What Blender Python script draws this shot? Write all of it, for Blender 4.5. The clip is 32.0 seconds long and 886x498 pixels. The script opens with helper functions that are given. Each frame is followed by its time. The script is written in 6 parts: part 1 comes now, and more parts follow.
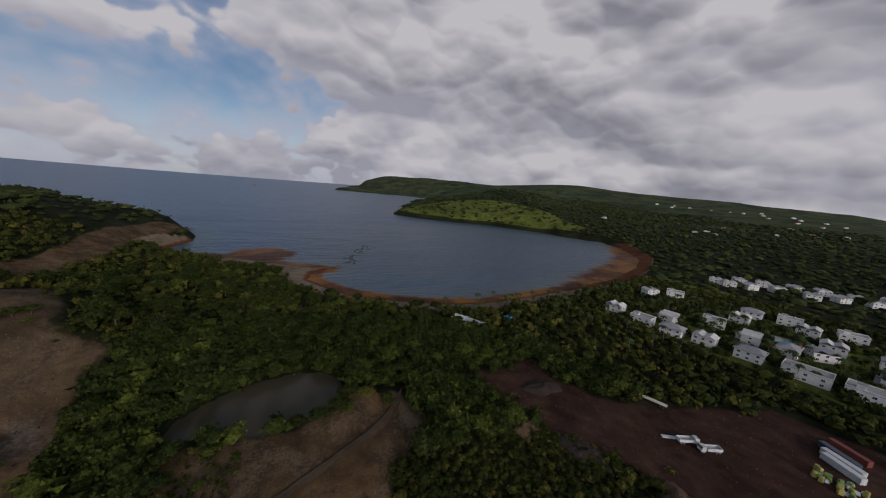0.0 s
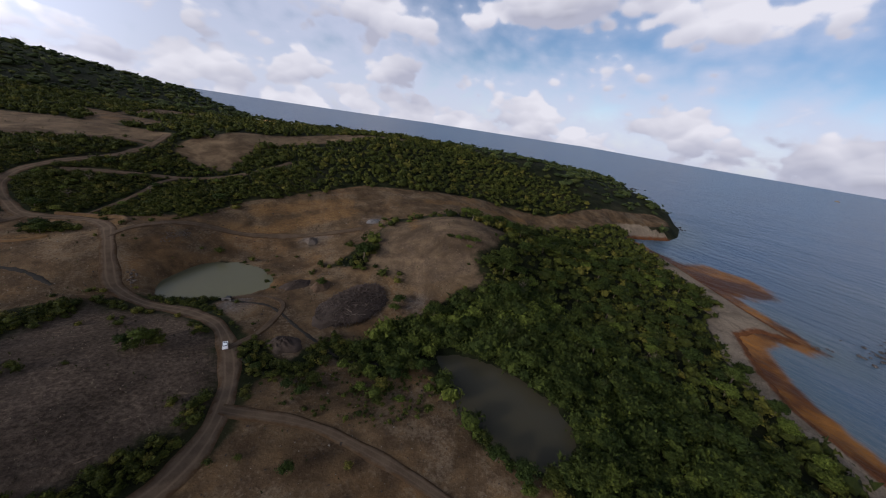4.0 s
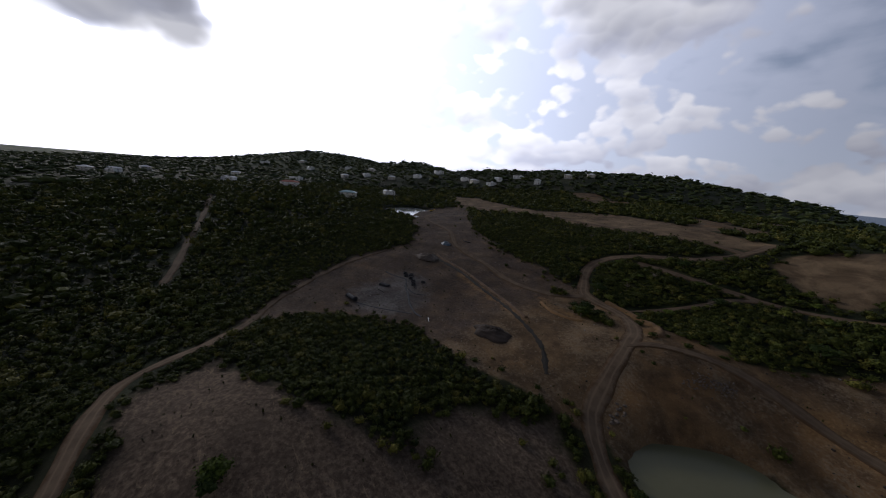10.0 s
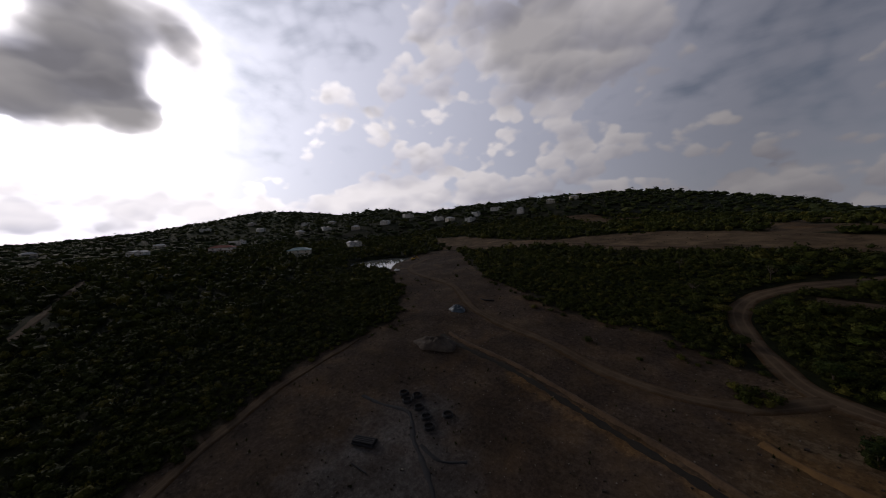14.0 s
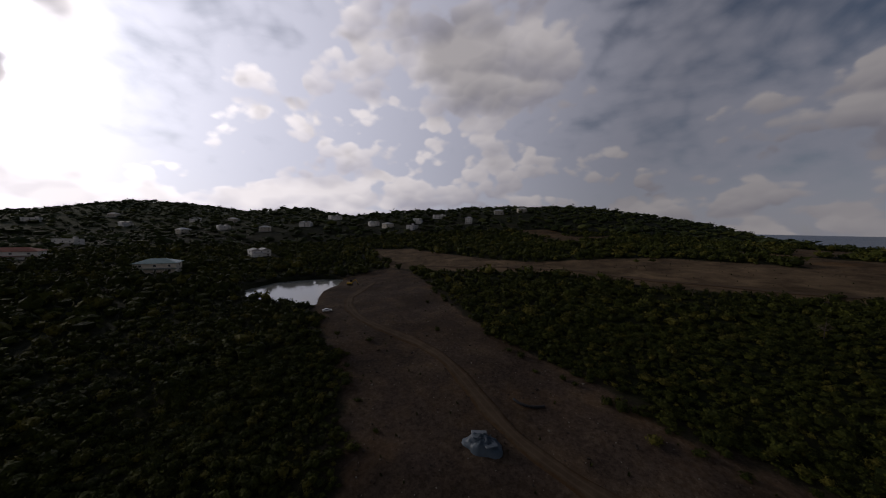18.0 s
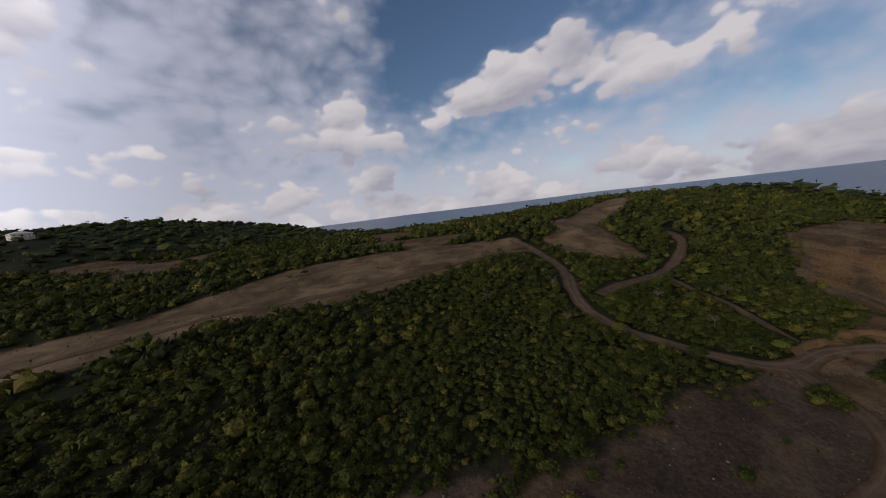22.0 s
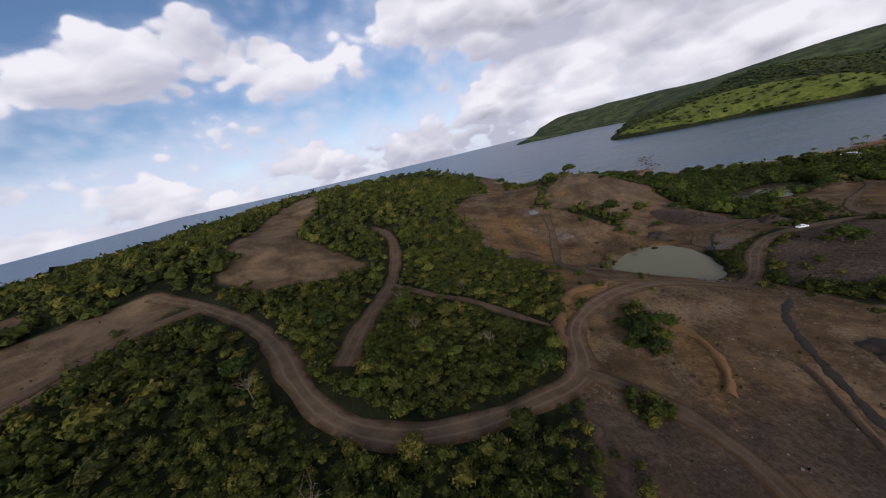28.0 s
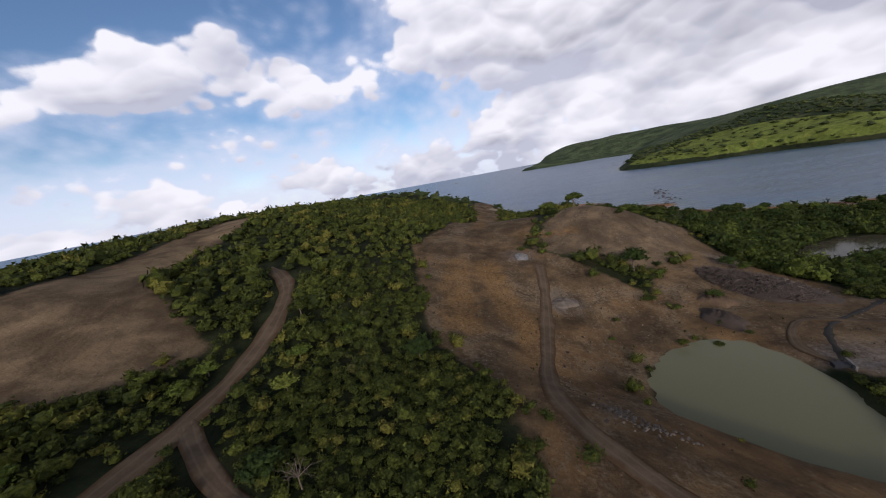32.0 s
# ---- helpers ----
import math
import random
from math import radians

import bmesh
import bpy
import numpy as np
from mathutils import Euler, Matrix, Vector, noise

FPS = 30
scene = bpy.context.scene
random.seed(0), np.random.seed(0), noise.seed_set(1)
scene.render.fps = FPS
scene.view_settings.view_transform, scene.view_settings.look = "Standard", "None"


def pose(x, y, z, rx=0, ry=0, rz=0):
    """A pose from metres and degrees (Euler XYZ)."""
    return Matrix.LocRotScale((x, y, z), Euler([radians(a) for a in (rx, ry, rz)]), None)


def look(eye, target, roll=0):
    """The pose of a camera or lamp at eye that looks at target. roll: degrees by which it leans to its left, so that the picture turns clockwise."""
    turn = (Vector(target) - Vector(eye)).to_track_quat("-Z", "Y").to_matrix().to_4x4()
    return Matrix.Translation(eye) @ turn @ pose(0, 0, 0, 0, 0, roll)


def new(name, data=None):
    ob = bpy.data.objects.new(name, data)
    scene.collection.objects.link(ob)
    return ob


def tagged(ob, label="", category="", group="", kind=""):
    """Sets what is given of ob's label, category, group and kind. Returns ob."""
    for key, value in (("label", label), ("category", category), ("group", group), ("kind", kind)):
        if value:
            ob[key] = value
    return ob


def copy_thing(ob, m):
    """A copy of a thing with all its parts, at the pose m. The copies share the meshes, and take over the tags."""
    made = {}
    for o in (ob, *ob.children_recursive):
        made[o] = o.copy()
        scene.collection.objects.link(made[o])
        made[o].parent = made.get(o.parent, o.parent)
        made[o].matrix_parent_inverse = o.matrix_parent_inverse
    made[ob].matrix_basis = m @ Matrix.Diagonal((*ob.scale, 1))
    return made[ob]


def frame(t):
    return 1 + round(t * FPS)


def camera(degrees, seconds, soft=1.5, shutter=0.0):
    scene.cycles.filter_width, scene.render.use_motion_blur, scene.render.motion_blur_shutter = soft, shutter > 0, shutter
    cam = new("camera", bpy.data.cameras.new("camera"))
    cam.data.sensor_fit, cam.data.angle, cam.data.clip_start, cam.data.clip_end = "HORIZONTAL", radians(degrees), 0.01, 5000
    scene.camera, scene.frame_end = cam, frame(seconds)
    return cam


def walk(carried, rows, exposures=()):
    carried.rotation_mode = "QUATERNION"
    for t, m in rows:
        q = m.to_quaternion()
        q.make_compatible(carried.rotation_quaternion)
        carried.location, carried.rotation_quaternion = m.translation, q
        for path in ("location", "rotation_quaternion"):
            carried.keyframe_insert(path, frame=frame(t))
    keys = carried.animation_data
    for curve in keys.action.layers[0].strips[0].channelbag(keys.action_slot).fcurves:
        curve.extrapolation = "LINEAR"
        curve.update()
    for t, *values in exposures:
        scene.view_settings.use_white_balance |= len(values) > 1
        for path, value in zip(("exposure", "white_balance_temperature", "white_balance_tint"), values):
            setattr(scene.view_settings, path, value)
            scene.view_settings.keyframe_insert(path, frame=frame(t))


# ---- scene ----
# ------------------------------------------------------------------ camera
cam = camera(108.1, 32.0, soft=1.1)
PATH = [
    (0, (-67.09, 45.43, 97.20), (21.59, 3.00, 78.88), 4.36),
    (0.5, (-63.92, 33.36, 94.18), (30.93, 8.54, 74.49), 3.96),
    (1, (-60.09, 22.41, 94.00), (37.35, 15.92, 72.49), 3.87),
    (1.5, (-55.21, 13.33, 94.34), (41.49, 23.75, 71.06), 4.37),
    (2, (-49.97, 4.99, 94.33), (43.31, 31.62, 70.08), 4.98),
    (2.5, (-42.14, 0.89, 98.73), (44.56, 42.14, 70.79), 7.07),
    (3, (-34.49, -2.78, 100.79), (43.65, 51.66, 70.30), 7.85),
    (3.5, (-26.12, -4.62, 101.95), (41.50, 61.25, 68.95), 8.61),
    (5.5, (5.98, 3.20, 104.60), (9.59, 93.50, 61.78), 8.55),
    (6, (8.42, 9.16, 101.41), (-3.23, 98.71, 58.47), 8.71),
    (6.5, (11.45, 18.02, 100.34), (-14.55, 103.56, 55.53), 7.74),
    (7, (12.00, 26.63, 98.44), (-26.85, 107.12, 53.59), 6.90),
    (7.5, (10.61, 35.07, 96.26), (-39.51, 110.33, 53.56), 5.92),
    (8, (7.27, 43.84, 93.89), (-52.55, 114.31, 55.72), 5.27),
    (8.5, (1.27, 53.50, 91.28), (-66.32, 119.84, 59.16), 5.22),
    (9, (-6.29, 62.00, 88.62), (-78.51, 125.58, 61.38), 5.36),
    (9.5, (-14.81, 69.67, 85.96), (-89.79, 131.44, 62.27), 5.67),
    (10, (-25.06, 77.78, 84.99), (-101.84, 137.75, 62.44), 5.21),
    (10.5, (-34.81, 84.55, 83.71), (-113.07, 143.13, 62.64), 5.20),
    (11, (-44.93, 90.73, 82.37), (-123.75, 149.78, 65.05), 4.82),
    (11.5, (-55.98, 96.53, 80.62), (-135.33, 156.34, 69.40), 4.74),
    (12, (-68.10, 102.51, 77.35), (-146.76, 163.81, 69.93), 3.75),
    (12.5, (-80.31, 108.37, 75.99), (-157.71, 171.26, 68.58), 2.29),
    (13, (-92.12, 113.42, 75.36), (-167.28, 178.82, 66.74), 0.27),
    (13.5, (-103.82, 119.07, 74.75), (-177.26, 186.36, 65.80), -1.39),
    (14, (-114.48, 125.76, 74.55), (-187.29, 193.73, 65.66), -2.26),
    (14.5, (-124.43, 131.65, 73.60), (-197.36, 199.52, 64.95), -2.72),
    (16.5, (-167.78, 155.77, 77.59), (-240.65, 223.62, 68.26), -1.70),
    (17, (-177.40, 162.52, 77.05), (-248.02, 232.73, 67.88), -0.93),
    (17.5, (-186.08, 168.22, 77.08), (-250.89, 243.90, 68.57), 0.61),
    (18, (-194.47, 174.85, 77.70), (-249.60, 257.96, 70.42), 1.27),
    (18.5, (-202.79, 181.25, 78.02), (-243.39, 272.50, 72.98), 0.47),
    (19, (-210.29, 187.06, 78.52), (-232.54, 284.51, 75.42), -1.48),
    (19.5, (-217.50, 192.87, 79.11), (-220.04, 292.81, 77.06), -3.75),
    (20, (-224.78, 197.74, 80.68), (-211.47, 296.82, 77.93), -4.89),
    (20.5, (-228.24, 204.67, 82.58), (-203.25, 301.38, 77.81), -5.65),
    (21, (-230.21, 211.43, 81.15), (-194.44, 304.63, 75.26), -6.17),
    (21.5, (-231.64, 217.86, 81.73), (-186.36, 306.65, 73.53), -6.78),
    (22, (-233.00, 223.35, 84.62), (-177.60, 305.72, 72.55), -6.83),
    (22.5, (-232.39, 228.48, 86.92), (-168.99, 304.17, 71.06), -6.92),
    (23, (-230.74, 234.04, 87.65), (-162.05, 304.48, 69.75), -6.84),
    (23.5, (-227.21, 239.83, 88.57), (-155.30, 306.43, 68.77), -6.41),
    (24, (-224.12, 244.48, 88.95), (-149.44, 307.83, 68.73), -6.97),
    (24.5, (-219.03, 248.40, 88.48), (-142.19, 309.33, 68.90), -8.26),
    (25, (-214.35, 252.08, 87.61), (-132.71, 306.32, 67.78), -9.75),
    (25.5, (-208.35, 256.03, 86.71), (-121.20, 300.32, 66.75), -11.29),
    (26, (-201.89, 259.66, 86.14), (-110.71, 293.45, 64.31), -12.62),
    (26.5, (-195.67, 261.85, 85.32), (-101.15, 281.46, 60.41), -13.47),
    (28.5, (-162.82, 258.19, 82.30), (-66.87, 267.38, 55.68), -13.51),
    (29, (-154.13, 255.18, 80.72), (-57.19, 264.87, 58.18), -13.22),
    (29.5, (-144.89, 252.86, 79.13), (-47.19, 261.94, 59.81), -12.72),
    (30, (-136.02, 250.01, 78.36), (-38.13, 258.90, 59.94), -12.40),
    (30.5, (-126.88, 246.83, 77.38), (-29.10, 255.86, 58.50), -12.09),
    (31, (-117.14, 243.67, 76.40), (-19.62, 252.84, 56.27), -11.69),
    (31.5, (-108.27, 240.35, 75.71), (-10.90, 249.81, 54.99), -11.24),
    (32, (-98.01, 236.43, 75.12), (-0.68, 246.26, 54.37), -10.49),
]
EXPOSURES = [(0, -0.85, 5950, 15), (3.5, -0.25, 5850, 16), (6, -0.05, 5100, 11), (8, -0.35, 5300, 12), (10, -1.0, 5650, 14), (13, -1.85, 6050, 16), (17.5, -1.9, 6200, 17),
             (19, -1.65, 6100, 17), (21, -0.95, 6100, 16), (23, -0.4, 6100, 16), (26, -0.15, 6000, 16), (29, 0.0, 5800, 15), (32, 0.05, 5800, 15)]
walk(cam, [(t, look(eye, target, roll)) for t, eye, target, roll in PATH], EXPOSURES)

# ------------------------------------------------------------------ world and sun
SUN_AZ, SUN_EL = 95.0, 17.0          # degrees left of +y, degrees above the horizon
SUN_DIR = Vector((-math.sin(radians(SUN_AZ)) * math.cos(radians(SUN_EL)),
                  math.cos(radians(SUN_AZ)) * math.cos(radians(SUN_EL)), math.sin(radians(SUN_EL))))


class Tree:
    """A small help to write node trees."""

    def __init__(self, tree):
        self.t = tree
        tree.nodes.clear()

    def n(self, kind, ins=None, **props):
        node = self.t.nodes.new(kind)
        for k, v in props.items():
            setattr(node, k, v)
        for k, v in (ins or {}).items():
            sock = node.inputs[k]
            if isinstance(v, bpy.types.NodeSocket):
                self.t.links.new(v, sock)
            else:
                sock.default_value = v
        return node

    def math(self, op, a, b=0.0, clamp=False):
        return self.n("ShaderNodeMath", {0: a, 1: b}, operation=op, use_clamp=clamp).outputs[0]

    def vmath(self, op, a, b=(0, 0, 0), scale=None):
        ins = {0: a}
        if op not in ("NORMALIZE", "LENGTH", "SCALE"):
            ins[1] = b
        if scale is not None:
            ins["Scale"] = scale
        node = self.n("ShaderNodeVectorMath", ins, operation=op)
        return node.outputs["Value" if op in ("DOT_PRODUCT", "LENGTH", "DISTANCE") else "Vector"]

    def ramp(self, x, a, b, lo=0.0, hi=1.0):
        return self.n("ShaderNodeMapRange", {0: x, 1: a, 2: b, 3: lo, 4: hi}, interpolation_type="SMOOTHSTEP").outputs[0]

    def mix(self, f, a, b):
        node = self.n("ShaderNodeMix", {0: f}, data_type="RGBA")
        for sock, v in ((node.inputs[6], a), (node.inputs[7], b)):
            if isinstance(v, bpy.types.NodeSocket):
                self.t.links.new(v, sock)
            else:
                sock.default_value = (*v[:3], 1)
        return node.outputs[2]

    def noise(self, vec, scale, detail=4.0, rough=0.55, distort=0.0):
        return self.n("ShaderNodeTexNoise", {"Vector": vec, "Scale": scale, "Detail": detail, "Roughness": rough, "Distortion": distort}).outputs[0]


def az_el(az, el):
    a, e = radians(az), radians(el)
    return (-math.sin(a) * math.cos(e), math.cos(a) * math.cos(e), math.sin(e))


world = bpy.data.worlds.new("sky")
scene.world = world
world.use_nodes = True
w = Tree(world.node_tree)
sky = w.n("ShaderNodeTexSky", sky_type="NISHITA", sun_disc=False, sun_elevation=radians(SUN_EL),
          sun_rotation=radians(-SUN_AZ), air_density=1.0, dust_density=0.6, ozone_density=2.0)
ray = w.vmath("NORMALIZE", w.n("ShaderNodeTexCoord").outputs["Generated"])
rx, ry, rz = w.n("ShaderNodeSeparateXYZ", {0: ray}).outputs
# heaped clouds: lumps on a deck that flattens towards the horizon
facing = w.math("MAXIMUM", w.vmath("DOT_PRODUCT", ray, tuple(SUN_DIR)), 0.0)
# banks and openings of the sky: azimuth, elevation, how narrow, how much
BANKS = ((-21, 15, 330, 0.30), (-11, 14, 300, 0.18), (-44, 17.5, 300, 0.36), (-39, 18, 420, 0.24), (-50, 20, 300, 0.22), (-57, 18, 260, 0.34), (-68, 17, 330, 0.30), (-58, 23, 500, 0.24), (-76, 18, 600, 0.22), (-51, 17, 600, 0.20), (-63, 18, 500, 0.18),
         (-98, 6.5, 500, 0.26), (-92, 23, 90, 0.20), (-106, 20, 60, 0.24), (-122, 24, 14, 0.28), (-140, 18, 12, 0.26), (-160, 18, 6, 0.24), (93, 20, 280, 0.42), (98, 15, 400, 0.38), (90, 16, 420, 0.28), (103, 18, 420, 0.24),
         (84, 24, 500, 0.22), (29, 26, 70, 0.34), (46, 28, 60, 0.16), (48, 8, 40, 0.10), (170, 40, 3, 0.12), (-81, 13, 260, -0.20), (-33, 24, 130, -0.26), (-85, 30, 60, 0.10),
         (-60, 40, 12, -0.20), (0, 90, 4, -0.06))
VEILS = ((25, 30, 3, 0.22), (60, 20, 4, 0.20), (-6, 26, 16, 0.10), (-140, 20, 3, 0.2), (-45, 6, 9, 0.10), (-38, 26, 14, -0.16))


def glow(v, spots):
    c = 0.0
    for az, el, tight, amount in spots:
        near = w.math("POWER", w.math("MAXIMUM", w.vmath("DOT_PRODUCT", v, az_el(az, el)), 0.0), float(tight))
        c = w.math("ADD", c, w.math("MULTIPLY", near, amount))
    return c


def deck(v):
    x, y, z = w.n("ShaderNodeSeparateXYZ", {0: v}).outputs
    flat = w.math("ADD", w.math("MAXIMUM", z, 0.0), 0.58)
    return w.n("ShaderNodeCombineXYZ", {0: w.math("DIVIDE", x, flat), 1: w.math("DIVIDE", y, flat), 2: w.math("MULTIPLY", z, 0.4)}).outputs[0], z


def heap(v, size, detail):
    return w.n("ShaderNodeTexVoronoi", {"Vector": v, "Scale": size, "Detail": detail, "Roughness": 0.5, "Lacunarity": 2.3, "Smoothness": 0.45},
               feature="SMOOTH_F1", normalize=True).outputs["Distance"]


def soft(v):
    """How much cloud there is in a direction, without its fine edge."""
    d, z = deck(v)
    curl = w.vmath("ADD", d, w.vmath("SCALE", w.n("ShaderNodeTexNoise", {"Vector": d, "Scale": 7.0, "Detail": 3.0}).outputs["Color"], scale=0.10))
    c = w.math("ADD", w.math("MULTIPLY", w.noise(d, 3.0, 3.0, 0.5), 0.62), w.math("MULTIPLY", w.math("SUBTRACT", 0.42, heap(curl, 6.0, 1.6)), 0.66))
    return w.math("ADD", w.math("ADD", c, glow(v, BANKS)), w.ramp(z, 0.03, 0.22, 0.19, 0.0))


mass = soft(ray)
fine_at = deck(ray)[0]
# lumps of the heaps: each is a rounded head with a lit top and a grey foot
bent = w.vmath("ADD", w.vmath("MULTIPLY", ray, (1.0, 1.0, 1.5)), w.vmath("SCALE", w.n("ShaderNodeTexNoise", {"Vector": ray, "Scale": 6.0, "Detail": 3.0, "Roughness": 0.45}).outputs["Color"], scale=0.09))


def head(size):
    """How deep a direction lies in a lump, and how its side is lit."""
    cell = w.n("ShaderNodeTexVoronoi", {"Vector": bent, "Scale": size, "Smoothness": 0.55, "Randomness": 1.0}, feature="SMOOTH_F1")
    off = w.vmath("SUBTRACT", bent, cell.outputs["Position"])
    return w.math("SUBTRACT", 0.42, cell.outputs["Distance"]), w.math("MULTIPLY", w.vmath("DOT_PRODUCT", off, (SUN_DIR.x * 0.35, SUN_DIR.y * 0.35, 1.0)), size)


deep_a, lit_a = head(4.0)
deep_b, lit_b = head(9.5)
deep_c, lit_c = head(25.0)
lumps = w.math("ADD", w.math("MULTIPLY", deep_a, 0.10), w.math("ADD", w.math("MULTIPLY", deep_b, 0.26), w.math("MULTIPLY", deep_c, 0.16)))
cover = w.math("ADD", mass, w.math("ADD", w.math("MULTIPLY", w.noise(fine_at, 30.0, 5.0, 0.6), 0.08), lumps))
# the towers stand round the horizon; unseen overhead, cloud is thinned to dim skylight
overhead = w.ramp(rz, 0.56, 0.86)
cover = w.math("SUBTRACT", cover, w.math("MULTIPLY", overhead, 0.40))
above = soft(w.vmath("NORMALIZE", w.vmath("ADD", ray, (SUN_DIR.x * 0.02, SUN_DIR.y * 0.02, 0.045))))
thick = w.ramp(cover, 0.495, 0.575)
veil = w.math("ADD", w.math("ADD", cover, w.math("ADD", glow(ray, VEILS), w.ramp(rz, 0.08, 0.40, 0.16, 0.0))), w.math("MULTIPLY", w.noise(w.vmath("MULTIPLY", ray, (1, 1, 2.4)), 2.6, 7.0, 0.62, 0.6), 0.55))
veil = w.math("MULTIPLY", w.ramp(veil, 0.56, 1.06, 0.0, 0.82), w.math("SUBTRACT", 1.0, w.math("MULTIPLY", overhead, 0.9)))
puff = w.math("ADD", w.math("MULTIPLY", lit_a, 0.95), w.math("ADD", w.math("MULTIPLY", lit_b, 0.62), w.math("MULTIPLY", lit_c, 0.18)))
lit = w.math("ADD", w.math("ADD", 0.50, w.math("MULTIPLY", w.math("SUBTRACT", mass, above), 1.5)), puff, clamp=True)
core = w.ramp(cover, 0.62, 1.05)
shade = w.mix(core, (0.56, 0.545, 0.58), (0.40, 0.385, 0.405))
cloud = w.mix(lit, shade, (0.96, 0.905, 0.855))
halo = w.math("ADD", w.math("MULTIPLY", w.math("POWER", facing, 30.0), 3.6), w.math("MULTIPLY", w.math("POWER", facing, 7.0), 1.3))
thin = w.math("SUBTRACT", 1.0, w.math("MULTIPLY", w.ramp(mass, 0.50, 0.66), 0.96))
side = w.math("ADD", 0.98, w.math("MULTIPLY", w.math("POWER", facing, 1.3), 3.0))
cloud = w.vmath("ADD", w.vmath("SCALE", cloud, scale=w.math("MULTIPLY", side, w.math("SUBTRACT", 1.0, w.math("MULTIPLY", w.math("MULTIPLY", w.math("MULTIPLY", w.ramp(mass, 0.50, 0.78), w.ramp(rz, 0.06, 0.24)), facing), 0.74)))), w.vmath("SCALE", (1.0, 0.95, 0.86), scale=w.math("MULTIPLY", halo, thin)))
blue = w.vmath("SCALE", sky.outputs[0], scale=0.105)
blue = w.vmath("ADD", blue, w.vmath("SCALE", (0.92, 0.95, 1.0), scale=w.math("ADD", w.math("MULTIPLY", halo, 0.8), w.ramp(rz, 0.0, 0.20, 0.34, 0.0))))
colour = w.mix(veil, blue, w.vmath("ADD", w.vmath("SCALE", (0.72, 0.725, 0.79), scale=side), w.vmath("SCALE", (1.0, 0.96, 0.88), scale=w.math("MULTIPLY", halo, 0.75))))
colour = w.mix(thick, colour, cloud)
bg = w.n("ShaderNodeBackground", {"Color": colour, "Strength": 1.0})
w.n("ShaderNodeOutputWorld", {0: bg.outputs[0]})

sun = new("sun", bpy.data.lights.new("sun", "SUN"))
sun.data.energy, sun.data.angle, sun.data.color = 2.5, radians(5), (1.0, 0.88, 0.70)
sun.matrix_world = look((0, 0, 300), Vector((0, 0, 300)) - SUN_DIR)

# ------------------------------------------------------------------ materials

def material(name, rough=0.9, spec=0.3):
    m = bpy.data.materials.new(name)
    m.use_nodes = True
    t = Tree(m.node_tree)
    b = t.n("ShaderNodeBsdfPrincipled", {"Roughness": rough, "Specular IOR Level": spec})
    t.n("ShaderNodeOutputMaterial", {0: b.outputs[0]})
    return m, t, b


def plain(name, colour, rough=0.8, metal=0.0, vary=0.25, size=1.0, bump=0.0):
    """Paint, plaster, metal or wood of one colour, mottled at two scales."""
    m, t, b = material(name, rough)
    at = t.n("ShaderNodeTexCoord").outputs["Object"]
    k = t.math("ADD", t.math("MULTIPLY", t.noise(at, 0.7 / size), 0.6), t.math("MULTIPLY", t.noise(at, 6.0 / size), 0.4))
    k = t.math("ADD", k, t.math("MULTIPLY", t.n("ShaderNodeObjectInfo").outputs["Random"], 0.2))
    f = t.ramp(k, 0.35, 0.85)
    dark = tuple(c * (1 - vary) for c in colour)
    light = tuple(min(1, c * (1 + vary * 0.6)) for c in colour)
    t.t.links.new(t.mix(f, dark, light), b.inputs["Base Color"])
    b.inputs["Metallic"].default_value = metal
    if bump:
        t.t.links.new(t.n("ShaderNodeBump", {"Height": k, "Strength": 0.6, "Distance": bump}).outputs[0], b.inputs["Normal"])
    return m


def foliage(name, dark, light, extra):
    """Leaves: each crown has its own tone, each tuft a little of its own."""
    m, t, b = material(name, 0.8, 0.06)
    at = t.n("ShaderNodeNewGeometry")
    tone = t.n("ShaderNodeAttribute", attribute_name="tone").outputs["Fac"]
    single = t.math("LESS_THAN", tone, -0.5)
    tone = t.math("ADD", tone, t.math("MULTIPLY", single, t.math("ADD", 1.0, t.n("ShaderNodeObjectInfo").outputs["Random"])))
    island = at.outputs["Random Per Island"]
    patch = t.ramp(t.noise(at.outputs["Position"], 0.035, 5.0, 0.7), 0.36, 0.64)
    f = t.math("ADD", t.math("MULTIPLY", tone, 0.36), t.math("ADD", t.math("MULTIPLY", t.math("POWER", island, 1.6), 0.60), t.math("MULTIPLY", patch, 0.16)))
    c = t.mix(f, dark, light)
    c = t.mix(t.math("MULTIPLY", t.ramp(tone, 0.78, 0.98), 0.75), c, extra)
    dead = t.ramp(t.noise(at.outputs["Position"], 0.09, 5.0, 0.65, 0.5), 0.56, 0.70, 0.0, 0.55)
    c = t.mix(t.math("MULTIPLY", dead, island), c, (0.060, 0.044, 0.024))
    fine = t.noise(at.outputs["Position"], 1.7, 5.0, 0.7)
    # fine noise paints the shaded gaps between leaves into the colour
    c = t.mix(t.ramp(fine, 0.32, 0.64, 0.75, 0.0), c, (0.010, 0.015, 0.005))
    t.t.links.new(c, b.inputs["Base Color"])
    t.t.links.new(t.n("ShaderNodeBump", {"Height": fine, "Strength": 0.9, "Distance": 0.5}).outputs[0], b.inputs["Normal"])
    return m


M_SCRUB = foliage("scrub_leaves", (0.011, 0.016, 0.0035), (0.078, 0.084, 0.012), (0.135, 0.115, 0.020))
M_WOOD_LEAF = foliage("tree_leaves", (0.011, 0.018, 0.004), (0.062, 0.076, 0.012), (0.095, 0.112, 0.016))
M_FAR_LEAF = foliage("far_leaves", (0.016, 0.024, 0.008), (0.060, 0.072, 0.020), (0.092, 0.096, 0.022))


